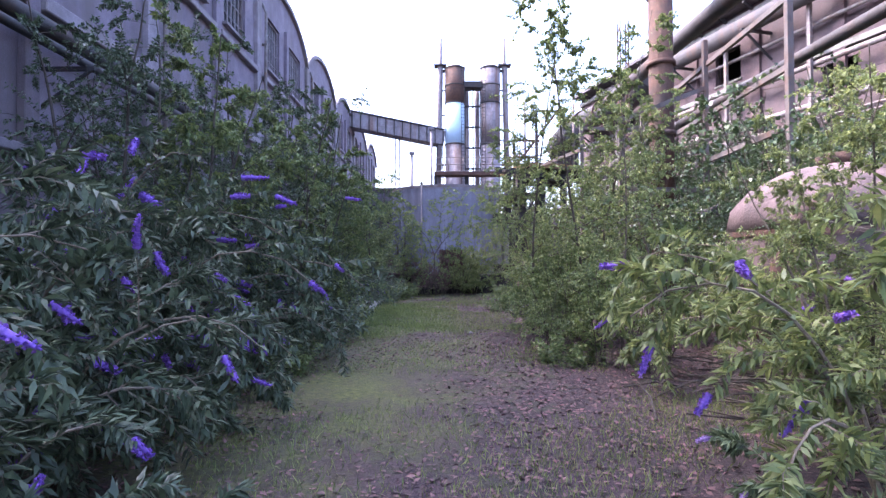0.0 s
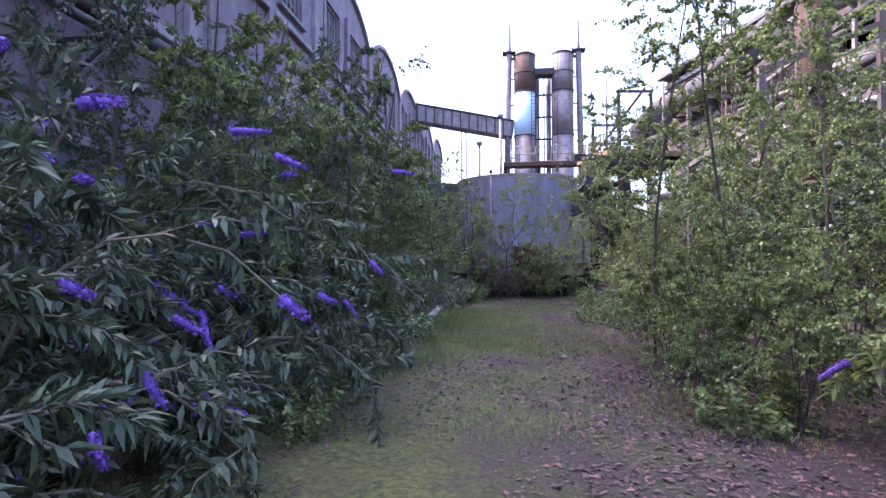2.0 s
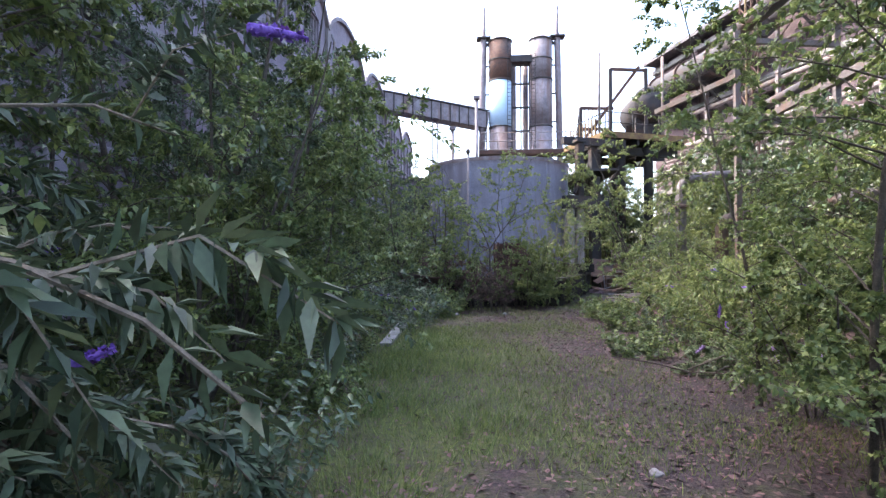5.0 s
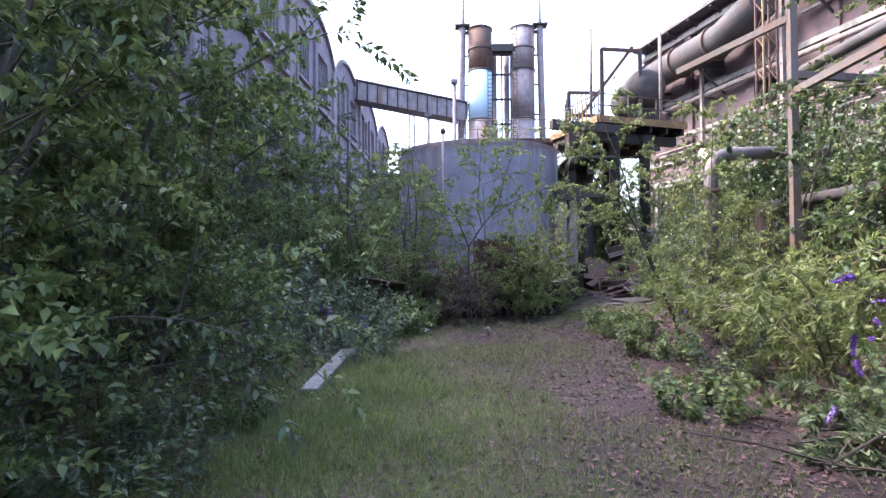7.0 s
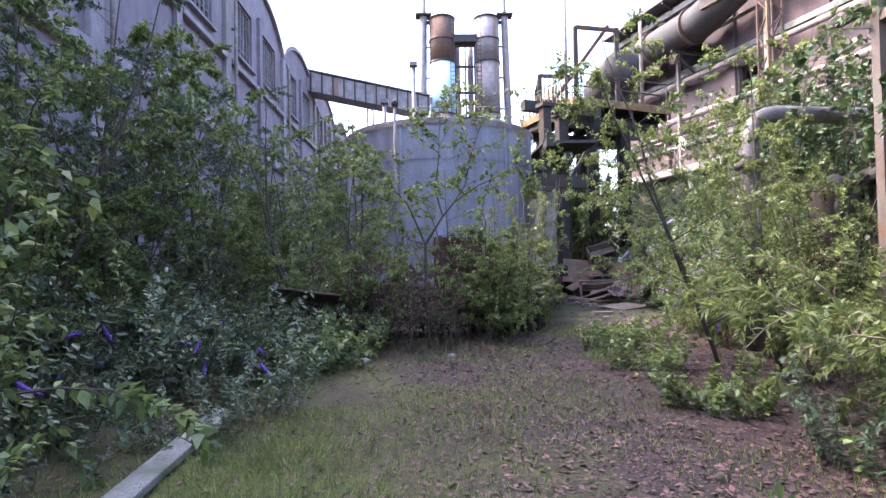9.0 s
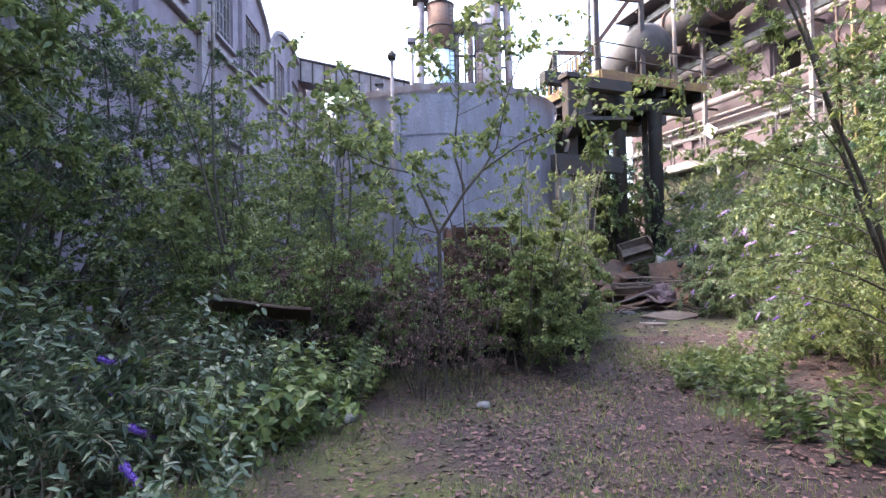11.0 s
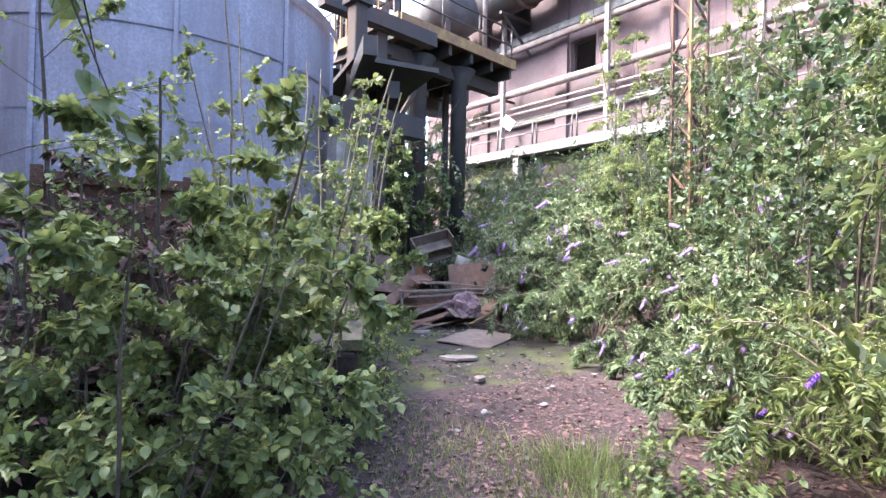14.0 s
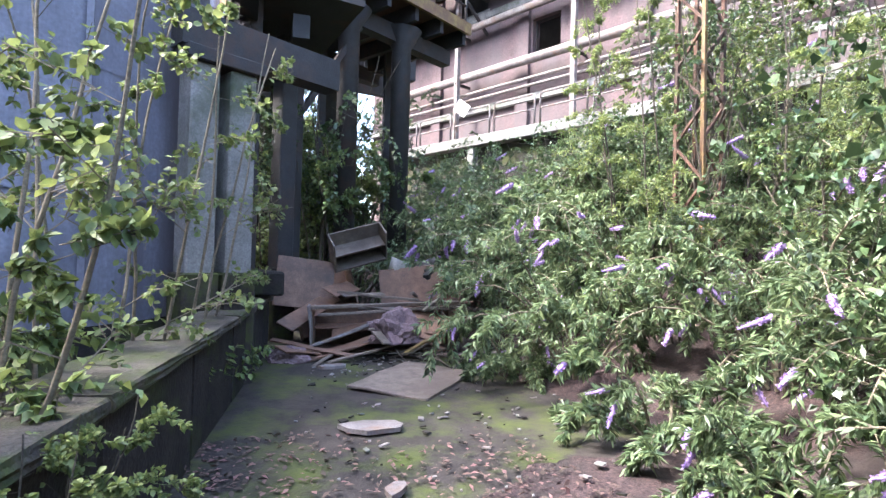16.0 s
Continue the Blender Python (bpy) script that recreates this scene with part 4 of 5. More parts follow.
for _i, (_p, _s, _m, _l) in enumerate((
        (RM @ pose(1.25, 0.2, 0.76, 4, -2.5, 3), (2.35, 0.12, 0.05), "wood", "grey wooden plank across the heap"),
        (RM @ pose(1.3, 0.05, 0.68, -5, -3.5, 5), (2.2, 0.10, 0.045), "wood", "split wooden plank across the heap"),
        (RM @ pose(0.75, -0.25, 0.20, 6, -14, 20), (1.5, 0.24, 0.035), "brownwood", "brown board slumped on the heap"),
        (RM @ pose(1.0, -0.4, 0.13, -6, -9, 30), (1.4, 0.14, 0.03), "wood", "narrow board in front of the heap"),
        (RM @ pose(0.5, -0.15, 0.30, 0, -20, 14), (1.2, 0.09, 0.04), "pale", "pale slat fallen inside the heap"),
        (RM @ pose(0.1, 0.0, 0.38, 4, 84, 6), (0.76, 0.36, 0.035), "pale", "pale upright panel at the heap's end"),
        (RM @ pose(-0.1, 0.85, 1.05, 74, 6, 10), (0.95, 0.85, 0.03), "brownwood", "red-brown cupboard door leaning on the heap"),
        (RM @ pose(1.75, 0.85, 1.0, 76, -8, -8), (1.2, 0.75, 0.03), "brownwood", "dark cupboard door leaning on the heap"),
        (RM @ pose(1.75, -0.05, 0.48, 42, 14, -10), (0.8, 0.5, 0.025), "leather", "tilted orange-brown panel in the heap"),
        (RM @ pose(1.9, -0.3, 0.30, 10, -22, 30), (1.0, 0.06, 0.04), "yellow", "thin yellowish slat in the heap"),
        (RM @ pose(2.45, 0.1, 0.42, 0, 78, 20), (0.7, 0.12, 0.04), "pale", "pale upright post in the heap"),
        (RM @ pose(2.1, 0.3, 0.86, 5, -20, 50), (1.0, 0.05, 0.04), "wood", "thin wooden slat in the heap"),
        (RM @ pose(1.7, 0.4, 0.92, -8, 6, 80), (0.9, 0.05, 0.04), "wood", "thin wooden slat in the heap"),
        (RM @ pose(1.1, 0.15, 0.9, 0, 4, -12), (1.3, 0.04, 0.04), "wood", "thin wooden slat in the heap"))):
    loose_board("plank" if _s[1] < 0.2 else "panel", _s, _p, M[_m], _l, "plank" if _s[1] < 0.2 else "panel")

_rng = random.Random(33)
for _i in range(16):
    _x, _d = _rng.uniform(-0.1, 2.3), _rng.uniform(-0.65, 0.9)
    _z = 0.06 + max(0.0, (_d + 0.4)) * 0.72 + _rng.uniform(0, 0.12)
    _w = _rng.choice((0.05, 0.07, 0.1, 0.3))
    loose_board("panel" if _w > 0.2 else "plank", (_rng.uniform(0.5, 1.4), _w, 0.025), RM @ pose(_x, _d, _z, _rng.uniform(10, 32), _rng.uniform(-16, 16), _rng.uniform(-70, 70)), M[_rng.choice(("wood", "brownwood", "dull", "brownwood"))],
                "broken board thrown across the rubbish heap" if _w > 0.2 else "splintered wooden lath lying in the rubbish heap", "panel" if _w > 0.2 else "plank")

_bk = empty("bucket", RM @ pose(1.4, 1.1, 1.2, 0, 22, 0), label="dirty white plastic bucket on the heap", category="bucket")
_b = B()
tube(_b, [(0, 0, 0), (0, 0, 0.28)], [0.13, 0.16], 18, cap=False)
bmesh.ops.contextual_create(_b, geom=[v for v in _b.verts if v.co.z < 0.01])
part("tub", _b, M["white"], _bk)
_b = B()
tube(_b, [(0, 0, 0.26), (0, 0, 0.29)], 0.172, 18, cap=False)
part("rim", _b, M["white"], _bk)


def twig_heap(m, seed, n, length, label):
    """Dry sticks dropped crosswise: one loose heap."""
    rng = random.Random(seed)
    bm = B()
    for i in range(n):
        a, c = rng.uniform(0, 6.28), rng.uniform(0.4, 1) * length
        x, y, z = rng.gauss(0, length * 0.35), rng.gauss(0, length * 0.25), rng.uniform(0.01, 0.14)
        d = Vector((math.cos(a), math.sin(a), rng.uniform(-0.08, 0.2))) * c / 2
        p = Vector((x, y, z + abs(d.z)))
        tube(bm, [p - d, p + Vector((rng.gauss(0, 0.04), rng.gauss(0, 0.04), 0.03)), p + d], [0.012, 0.01, 0.005], 5)
    ob = part("stick_heap", bm, M["bark"], kind="stuff")
    ob.matrix_basis = m
    tagged(ob, label, "sticks")


twig_heap(RM @ pose(2.3, 0.1, 0.6), 3, 26, 0.9, "dry broken sticks piled on the rubbish")
twig_heap(RM @ pose(1.9, -0.6, 0.0), 5, 22, 0.9, "dry broken sticks beside the rubbish")
twig_heap(pose(3.4, 5.6, 0.0), 8, 40, 1.5, "tangle of dead branches on the ground")
twig_heap(pose(4.2, 7.0, 0.0), 9, 40, 1.6, "tangle of dead branches on the ground")
twig_heap(pose(2.6, 14.2, 0.0), 12, 14, 1.1, "dry stalks lying on the litter")


def rag_heap(m, s, material, label, seed):
    bm = B()
    bmesh.ops.create_icosphere(bm, subdivisions=4, radius=1)
    for v in bm.verts:
        n = noise.noise(v.co * 1.7 + Vector((seed, 0, 0))) * 0.5 + noise.noise(v.co * 5 + Vector((0, seed, 0))) * 0.22
        v.co *= 1 + n
        v.co.z = max(v.co.z, -0.25)
        v.co = Vector((v.co.x * s[0], v.co.y * s[1], (v.co.z + 0.25) * s[2]))
    ob = part("rag_heap", bm, material)
    ob.matrix_basis = m
    tagged(ob, label, "rags")


rag_heap(RM @ pose(1.35, -0.25, 0.25), (0.42, 0.28, 0.36), M["cloth"], "crumpled mauve cloth among the boards", 3)
rag_heap(RM @ pose(-0.15, -0.5, 0.0), (0.26, 0.2, 0.16), M["cloth"], "dirty torn cloth scraps on the slab", 7)
rag_heap(RM @ pose(2.0, 1.2, 1.1), (0.35, 0.3, 0.3), M["dark"], "black plastic sack on the heap", 11)



rag_heap(pose(2.0, 26.6, 0.0), (0.5, 0.45, 0.5), M["dark"], "dark sodden rubbish dumped inside the basin", 15)
rag_heap(pose(1.5, 27.4, 0.0), (0.6, 0.4, 0.45), M["cloth"], "torn brownish cloth dumped inside the basin", 19)
loose_board("panel", (0.9, 0.35, 0.03), pose(1.75, 26.2, 0.48, 14, 18, 30), M["brownwood"], "brown board thrown on the rubbish in the basin", "panel")
loose_board("plank", (1.1, 0.12, 0.03), pose(2.15, 27.2, 0.5, 8, -16, 70), M["wood"], "grey plank thrown on the rubbish in the basin", "plank")


def rubble():
    """Scraps of plaster, tile and plastic strewn round the heap."""
    rng = random.Random(21)
    for name, mm, n, lab in (("rubble", "pale", 130, "small pale scraps of plaster and tile on the slab"), ("rubble", "shade_concrete", 130, "dark splinters and scraps on the slab"), ("rubble", "concrete", 130, "small grey stones and crumbs on the slab")):
        bm = B()
        for i in range(n):
            near = rng.random() < 0.55
            x, y = (5.6 + rng.gauss(0, 0.8), 30.7 + rng.gauss(0, 0.55)) if near else (rng.uniform(3.6, 6.8), rng.uniform(25.2, 30.5))
            if x < 2.7 + (y - 24.7) * 0.35:
                continue
            sx = 0.008 + 0.034 * rng.random() ** 2
            box(bm, -sx, -sx * rng.uniform(0.3, 1), -0.006, sx, sx * rng.uniform(0.3, 1), 0.006, pose(x, y, 0.02, rng.uniform(-14, 14), rng.uniform(-14, 14), rng.uniform(0, 180)))
        tagged(part(name, bm, M[mm], kind="stuff"), lab, "rubble")


rubble()


# weathered plank lying in the grass beside the path
_pl = loose_board("plank", (0.2, 2.35, 0.06), pose(-2.2, 17.45, 0.07, 1.5, 0, 1), M["concrete"], "grey weathered plank lying in the grass", "plank")


# grey stones and a metal plate among the weeds
def stone(x, y, s, seed, label):
    bm = B()
    bmesh.ops.create_icosphere(bm, subdivisions=3, radius=1)
    for v in bm.verts:
        v.co *= 1 + 0.3 * noise.noise(v.co * 1.3 + Vector((seed, seed, 0)))
        v.co = Vector((v.co.x * s, v.co.y * s * 0.8, v.co.z * s * 0.55))
    for f in bm.faces:
        f.smooth = True
    ob = part("stone", bm, M["concrete"])
    ob.matrix_basis = pose(x, y, s * 0.3 + ground_height(x, y), 0, 0, seed * 50)
    tagged(ob, label, "stone", group="loose stones")


for _i, (_x, _y, _s2) in enumerate(((-2.1, 21.0, 0.2), (-1.7, 21.1, 0.14), (-1.2, 21.4, 0.1), (0.1, 21.7, 0.07), (3.6, 25.4, 0.045), (3.1, 25.0, 0.04), (4.3, 25.4, 0.05), (3.3, 24.2, 0.035), (3.9, 24.3, 0.03), (0.6, 11.0, 0.05))):
    stone(_x, _y, _s2, _i + 1, "pale rounded stone among weeds" if _s2 > 0.12 else "small grey stone on the ground")
_rp = loose_board("rusty_plate", (1.1, 0.8, 0.03), pose(-2.3, 22.5, 0.95, -14, 8, 10), M["rust"], "rusty brown sheet lying on the weeds by the wall", "metal sheet")


# ---------- plants ----------
def leaf_quads(pos, axis, up, length, width, fold=0.25, broad=False):
    """Leaves folded along the midrib: kites, or broad ones of two halves."""
    side = np.cross(axis, up)
    side /= np.linalg.norm(side, axis=1, keepdims=True) + 1e-9
    nrm = np.cross(side, axis)
    L, W = length[:, None], width[:, None]
    if broad:
        v = np.stack([pos] + [pos + axis * L * u + side * W * w * sgn + nrm * (W * fold * abs(w) - L * 0.1 * u * u)
                              for sgn in (1, -1) for u, w in ((0.25, 0.42), (0.62, 0.46))] + [pos + axis * L - nrm * L * 0.14], axis=1).reshape(-1, 3)
        k = np.arange(len(pos))[:, None] * 6
        return v, np.concatenate([k + np.array([[0, 1, 2, 5]]), k + np.array([[0, 5, 4, 3]])])
    a = pos
    b = pos + axis * L * 0.42 + side * W * 0.5 + nrm * W * fold
    c = pos + axis * L - nrm * L * 0.12
    d = pos + axis * L * 0.42 - side * W * 0.5 + nrm * W * fold
    v = np.stack([a, b, c, d], axis=1).reshape(-1, 3)
    f = np.arange(len(v)).reshape(-1, 4)
    return v, f


def unit(v):
    return v / (np.linalg.norm(v, axis=-1, keepdims=True) + 1e-9)


def grow(rng, start, way, length, n, droop, wander, lift=0.0):
    """A bending twig: n+1 points."""
    p, d = np.array(start, float), unit(np.array(way, float))
    pts = [p.copy()]
    for i in range(n):
        d = unit(d + rng.normal(0, wander, 3) + np.array([0, 0, lift - droop * (i + 1) / n]))
        p = p + d * length / n
        pts.append(p.copy())
    return np.array(pts)


def along(pts, t):
    """Points and directions at parameters t (0..1) of a twig."""
    k = np.clip(t * (len(pts) - 1), 0, len(pts) - 1.001)
    i = k.astype(int)
    f = (k - i)[:, None]
    return pts[i] * (1 - f) + pts[i + 1] * f, unit(pts[i + 1] - pts[i])


def twig_leaves(rng, pts, count, size, aspect, spread, start=0.15):
    t = rng.uniform(start, 1, count)
    p, d = along(pts, t)
    side = unit(np.cross(d, rng.normal(0, 1, (count, 3))))
    ax = unit(d * (1 - spread) + side * spread + np.array([0, 0, -0.18]))
    up = unit(np.array([0, 0, 1.0]) + rng.normal(0, 0.45, (count, 3)))
    ln = size * rng.uniform(0.6, 1.15, count)
    return p, ax, up, ln, ln * aspect * rng.uniform(0.8, 1.2, count)


def flower_spike_mesh(seed, length, material):
    rng = np.random.default_rng(seed)
    n = 60
    t = rng.uniform(0, 1, n) ** 1.2
    r = 0.024 * (1 - t) ** 0.55 + 0.004
    a = rng.uniform(0, 6.283, n)
    bend = 0.12 * length * t * t
    p = np.stack([np.cos(a) * r * 0.7 + bend, np.sin(a) * r * 0.7, t * length], 1)
    ax = unit(np.stack([np.cos(a), np.sin(a), rng.uniform(-0.1, 0.6, n)], 1))
    v, f = leaf_quads(p, ax, unit(rng.normal(0, 1, (n, 3))), np.full(n, 0.02), np.full(n, 0.022))
    k, rings = 7, 7
    core, cf = [], []
    for i in range(rings):
        u = i / (rings - 1)
        rr = 0.02 * (1 - u) ** 0.55 + 0.004
        core += [(math.cos(6.283 * j / k) * rr + 0.12 * length * u * u, math.sin(6.283 * j / k) * rr, u * length) for j in range(k)]
    for i in range(rings - 1):
        cf += [(i * k + j, i * k + (j + 1) % k, (i + 1) * k + (j + 1) % k, (i + 1) * k + j) for j in range(k)]
    return fast_mesh("flower_spike", np.concatenate([v, np.array(core)]), np.concatenate([f, np.array(cf) + len(v)]), material)


SPIKES = {m: [flower_spike_mesh(s, l, M[m]) for s, l in ((1, 0.16), (2, 0.21), (3, 0.26))] for m in ("flower", "flower_pale")}


def finish(th, stems, leaves, leaf_mat, bark, spikes=(), spike_scale=1.0, spike="flower", broad=False):
    bm = B()
    for pts, r0, r1, n in stems:
        if r0 < 0.0045:
            pts, n = pts[[0, -1]], 3
        elif r0 < 0.007:
            pts, n = pts[[0, len(pts) // 2, -1]], 3
        elif r0 < 0.013 and len(pts) > 5:
            pts, n = np.concatenate([pts[:-1:2], pts[-1:]]), min(n, 4)
        k = len(pts)
        tube(bm, [tuple(p) for p in pts], [r0 + (r1 - r0) * i / (k - 1) for i in range(k)], n, cap=False)
    part("branchwork", bm, bark, th, kind="stuff")
    P, A, U, Ln, W = (np.concatenate(x) for x in zip(*leaves))
    v, f = leaf_quads(P, A, U, Ln, W, 0.25, broad)
    ob = new("foliage", fast_mesh("foliage", v, f, leaf_mat))
    ob.parent = th
    tagged(ob, kind="stuff")
    for i, (p, d) in enumerate(spikes):
        o = new("flower_spike", SPIKES[spike][i % 3])
        o.parent = th
        tagged(o, kind="stuff")
        o.matrix_basis = Matrix.Translation(p) @ Vector(d).to_track_quat("Z", "Y").to_matrix().to_4x4() @ Matrix.Scale(spike_scale, 4)
    return th


def butterfly_bush(seed, height, spread, leaf_mat, stems=13, flowers=10, leaf=0.15, density=1.0, spike="flower"):
    rng = np.random.default_rng(seed)
    th = empty("butterfly_bush")
    st, lv, tips = [], [], []
    for s in range(stems):
        a = 6.283 * (s + rng.uniform(0, 0.9)) / stems
        lean = rng.uniform(0.15, 0.75) * spread
        main = grow(rng, (math.cos(a) * 0.15, math.sin(a) * 0.15, 0), (math.cos(a) * lean, math.sin(a) * lean, 1), height * rng.uniform(0.75, 1.2), 9, 0.42, 0.06)
        st.append((main, 0.02, 0.005, 5))
        tips.append((main[-1], main[-1] - main[-2]))
        lv.append(twig_leaves(rng, main, int(50 * density), leaf, 0.26, 0.6, 0.25))
        for b in range(9):
            t = rng.uniform(0.12, 0.97)
            p, d = along(main, np.array([t]))
            w = unit(d[0] * 0.5 + rng.normal(0, 0.6, 3) + np.array([math.cos(a) * 0.3, math.sin(a) * 0.3, 0.25]))
            tw = grow(rng, p[0], w, rng.uniform(0.4, 0.9) * (1.15 - 0.4 * t) * height / 2.3, 6, 0.35, 0.08)
            st.append((tw, 0.006, 0.002, 4))
            lv.append(twig_leaves(rng, tw, int(46 * density), leaf, 0.26, 0.62))
            tips.append((tw[-1], tw[-1] - tw[-2]))
    pick = [tips[i] for i in rng.permutation(len(tips)) if tips[i][0][2] > height * 0.25][:flowers]
    return finish(th, st, lv, leaf_mat, M["stem"], pick, 1.0, spike)


def young_tree(seed, height, spread, leaf_mat, leaf=0.07, aspect=0.62, branches=26, density=1.0, low=0.12, trunks=1, trunk_r=0.03, name="young_tree", broad=False, bark="bark"):
    rng = np.random.default_rng(seed)
    th = empty(name)
    st, lv = [], []
    for k in range(trunks):
        a0 = rng.uniform(0, 6.283)
        off = 0.0 if trunks == 1 else 0.12
        lean = rng.uniform(0.0, 0.12) if trunks == 1 else rng.uniform(0.12, 0.5)
        tr = grow(rng, (math.cos(a0) * off, math.sin(a0) * off, 0), (math.cos(a0) * lean, math.sin(a0) * lean, 1), height * rng.uniform(0.85, 1.05), 12, 0.0, 0.05, 0.04)
        st.append((tr, trunk_r, 0.006, 7))
        for b in range(branches // trunks):
            t = low + (0.97 - low) * ((b + rng.uniform(0, 1)) / (branches // trunks))
            p, d = along(tr, np.array([t]))
            a = rng.uniform(0, 6.283)
            ln = spread * (1.05 - 0.72 * t) * rng.uniform(0.65, 1.2)
            br = grow(rng, p[0], (math.cos(a), math.sin(a), 0.55), ln, 7, 0.12, 0.10)
            st.append((br, trunk_r * 0.4 * (1.1 - t), 0.003, 5))
            lv.append(twig_leaves(rng, br, int(26 * density), leaf, aspect, 0.65, 0.25))
            for c in range(6):
                p2, d2 = along(br, np.array([rng.uniform(0.25, 1.0)]))
                tw = grow(rng, p2[0], unit(d2[0] + rng.normal(0, 0.65, 3) + np.array([0, 0, 0.1])), ln * rng.uniform(0.25, 0.5), 4, 0.25, 0.12)
                st.append((tw, 0.004, 0.0015, 3))
                lv.append(twig_leaves(rng, tw, int(30 * density), leaf, aspect, 0.65))
    return finish(th, st, lv, leaf_mat, M[bark], broad=broad)


def weed_clump(seed, height, leaf_mat, leaf=0.09, stems=22, spread=0.5, aspect=0.45):
    rng = np.random.default_rng(seed)
    th = empty("weed_clump")
    st, lv = [], []
    for s in range(stems):
        a, r = rng.uniform(0, 6.283), spread * math.sqrt(rng.uniform(0, 1))
        tw = grow(rng, (math.cos(a) * r, math.sin(a) * r, 0), (math.cos(a) * 0.3, math.sin(a) * 0.3, 1), height * rng.uniform(0.5, 1.15), 6, 0.18, 0.1)
        st.append((tw, 0.005, 0.002, 4))
        lv.append(twig_leaves(rng, tw, 42, leaf, aspect, 0.75, 0.1))
    return finish(th, st, lv, leaf_mat, M["stem"], broad=True)


def climber_mass(seed, size, count, leaf_mat, leaf=0.08):
    """Creeper hanging over a frame: leaves in overlapping curtains with runners."""
    rng = np.random.default_rng(seed)
    th = empty("creeper")
    st, lv = [], []
    sx, sy, sz = size
    for k in range(count):
        x, y = rng.uniform(-sx, sx), rng.uniform(-sy, sy)
        top = sz * (0.55 + 0.45 * noise.noise(Vector((x * 0.7 + seed, y * 0.7, 0)))) + rng.uniform(-0.3, 0.3)
        tw = grow(rng, (x, y, max(0.3, top)), (rng.normal(0, 0.5), rng.normal(0, 0.5), 0.2), rng.uniform(0.8, 2.4), 8, 0.9, 0.12)
        tw[:, 2] = np.maximum(tw[:, 2], 0.03)
        st.append((tw, 0.006, 0.002, 3))
        lv.append(twig_leaves(rng, tw, 60, leaf, 0.85, 0.7, 0.0))
    for k in range(14):
        x, y = rng.uniform(-sx, sx) * 0.8, rng.uniform(-sy, sy) * 0.8
        st.append((grow(rng, (x, y, 0), (0, 0, 1), sz * 0.8, 8, 0, 0.08), 0.018, 0.006, 5))
    return finish(th, st, lv, leaf_mat, M["bark"])


def place(th, spots, label, category, group):
    """Puts a plant at its spots (x, y, turn, scale): the first is the plant itself, the rest copies."""
    tagged(th, label, category, group)
    for i, (x, y, turn, s) in enumerate(spots):
        m = pose(x, y, ground_height(x, y) - 0.03, 0, 0, turn) @ Matrix.Scale(s, 4)
        if i == 0:
            th.matrix_basis = m
        else:
            c = copy_thing(th, Matrix.Identity(4))
            c.matrix_basis = m


# butterfly bushes west of the path, in the hall's shade
WB = "butterfly bush with narrow grey-green leaves and violet flower spikes"
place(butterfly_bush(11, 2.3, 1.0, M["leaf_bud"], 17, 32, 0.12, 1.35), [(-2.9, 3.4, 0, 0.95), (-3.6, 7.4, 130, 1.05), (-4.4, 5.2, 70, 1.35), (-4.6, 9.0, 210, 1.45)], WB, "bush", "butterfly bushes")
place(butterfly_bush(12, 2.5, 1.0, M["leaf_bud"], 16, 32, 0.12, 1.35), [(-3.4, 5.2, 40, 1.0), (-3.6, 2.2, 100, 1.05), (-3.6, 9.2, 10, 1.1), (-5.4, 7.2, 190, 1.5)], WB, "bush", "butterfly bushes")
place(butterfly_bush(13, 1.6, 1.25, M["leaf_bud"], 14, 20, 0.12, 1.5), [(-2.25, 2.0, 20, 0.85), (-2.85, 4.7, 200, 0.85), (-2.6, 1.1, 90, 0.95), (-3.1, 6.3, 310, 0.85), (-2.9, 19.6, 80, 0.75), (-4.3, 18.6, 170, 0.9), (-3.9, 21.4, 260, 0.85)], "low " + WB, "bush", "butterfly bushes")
# sunlit bushes east of the path; sunlight is put into their lighter leaf colours
EB = "butterfly bush with sunlight painted into its pale green leaves, violet spikes"
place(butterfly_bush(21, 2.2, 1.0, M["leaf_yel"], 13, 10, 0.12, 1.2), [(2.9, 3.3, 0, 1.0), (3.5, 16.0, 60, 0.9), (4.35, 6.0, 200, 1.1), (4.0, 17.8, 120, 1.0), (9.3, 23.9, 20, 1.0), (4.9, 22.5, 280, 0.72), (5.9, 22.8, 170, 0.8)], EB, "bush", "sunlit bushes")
place(butterfly_bush(22, 2.3, 1.0, M["leaf_sunlit"], 15, 18, 0.12, 1.25, "flower_pale"), [(7.4, 28.3, 0, 0.95), (8.0, 26.2, 90, 0.95), (8.8, 28.6, 200, 1.1), (9.5, 26.6, 300, 1.0), (7.4, 24.6, 40, 0.8), (10.8, 25.0, 150, 1.1), (8.2, 30.6, 250, 1.1), (10.8, 29.5, 10, 1.1), (9.8, 31.6, 100, 1.5), (11.5, 27.5, 60, 1.0), (8.8, 33.4, 320, 1.5), (10.6, 34.0, 200, 1.6), (11.6, 31.0, 20, 1.3), (5.6, 23.5, 130, 0.75), (13.0, 29.0, 60, 1.4), (13.4, 32.5, 160, 1.5), (12.4, 35.0, 250, 1.5), (14.2, 26.2, 330, 1.4), (12.2, 37.6, 90, 1.5), (15.2, 24.0, 10, 1.5)], EB, "bush", "sunlit bushes")
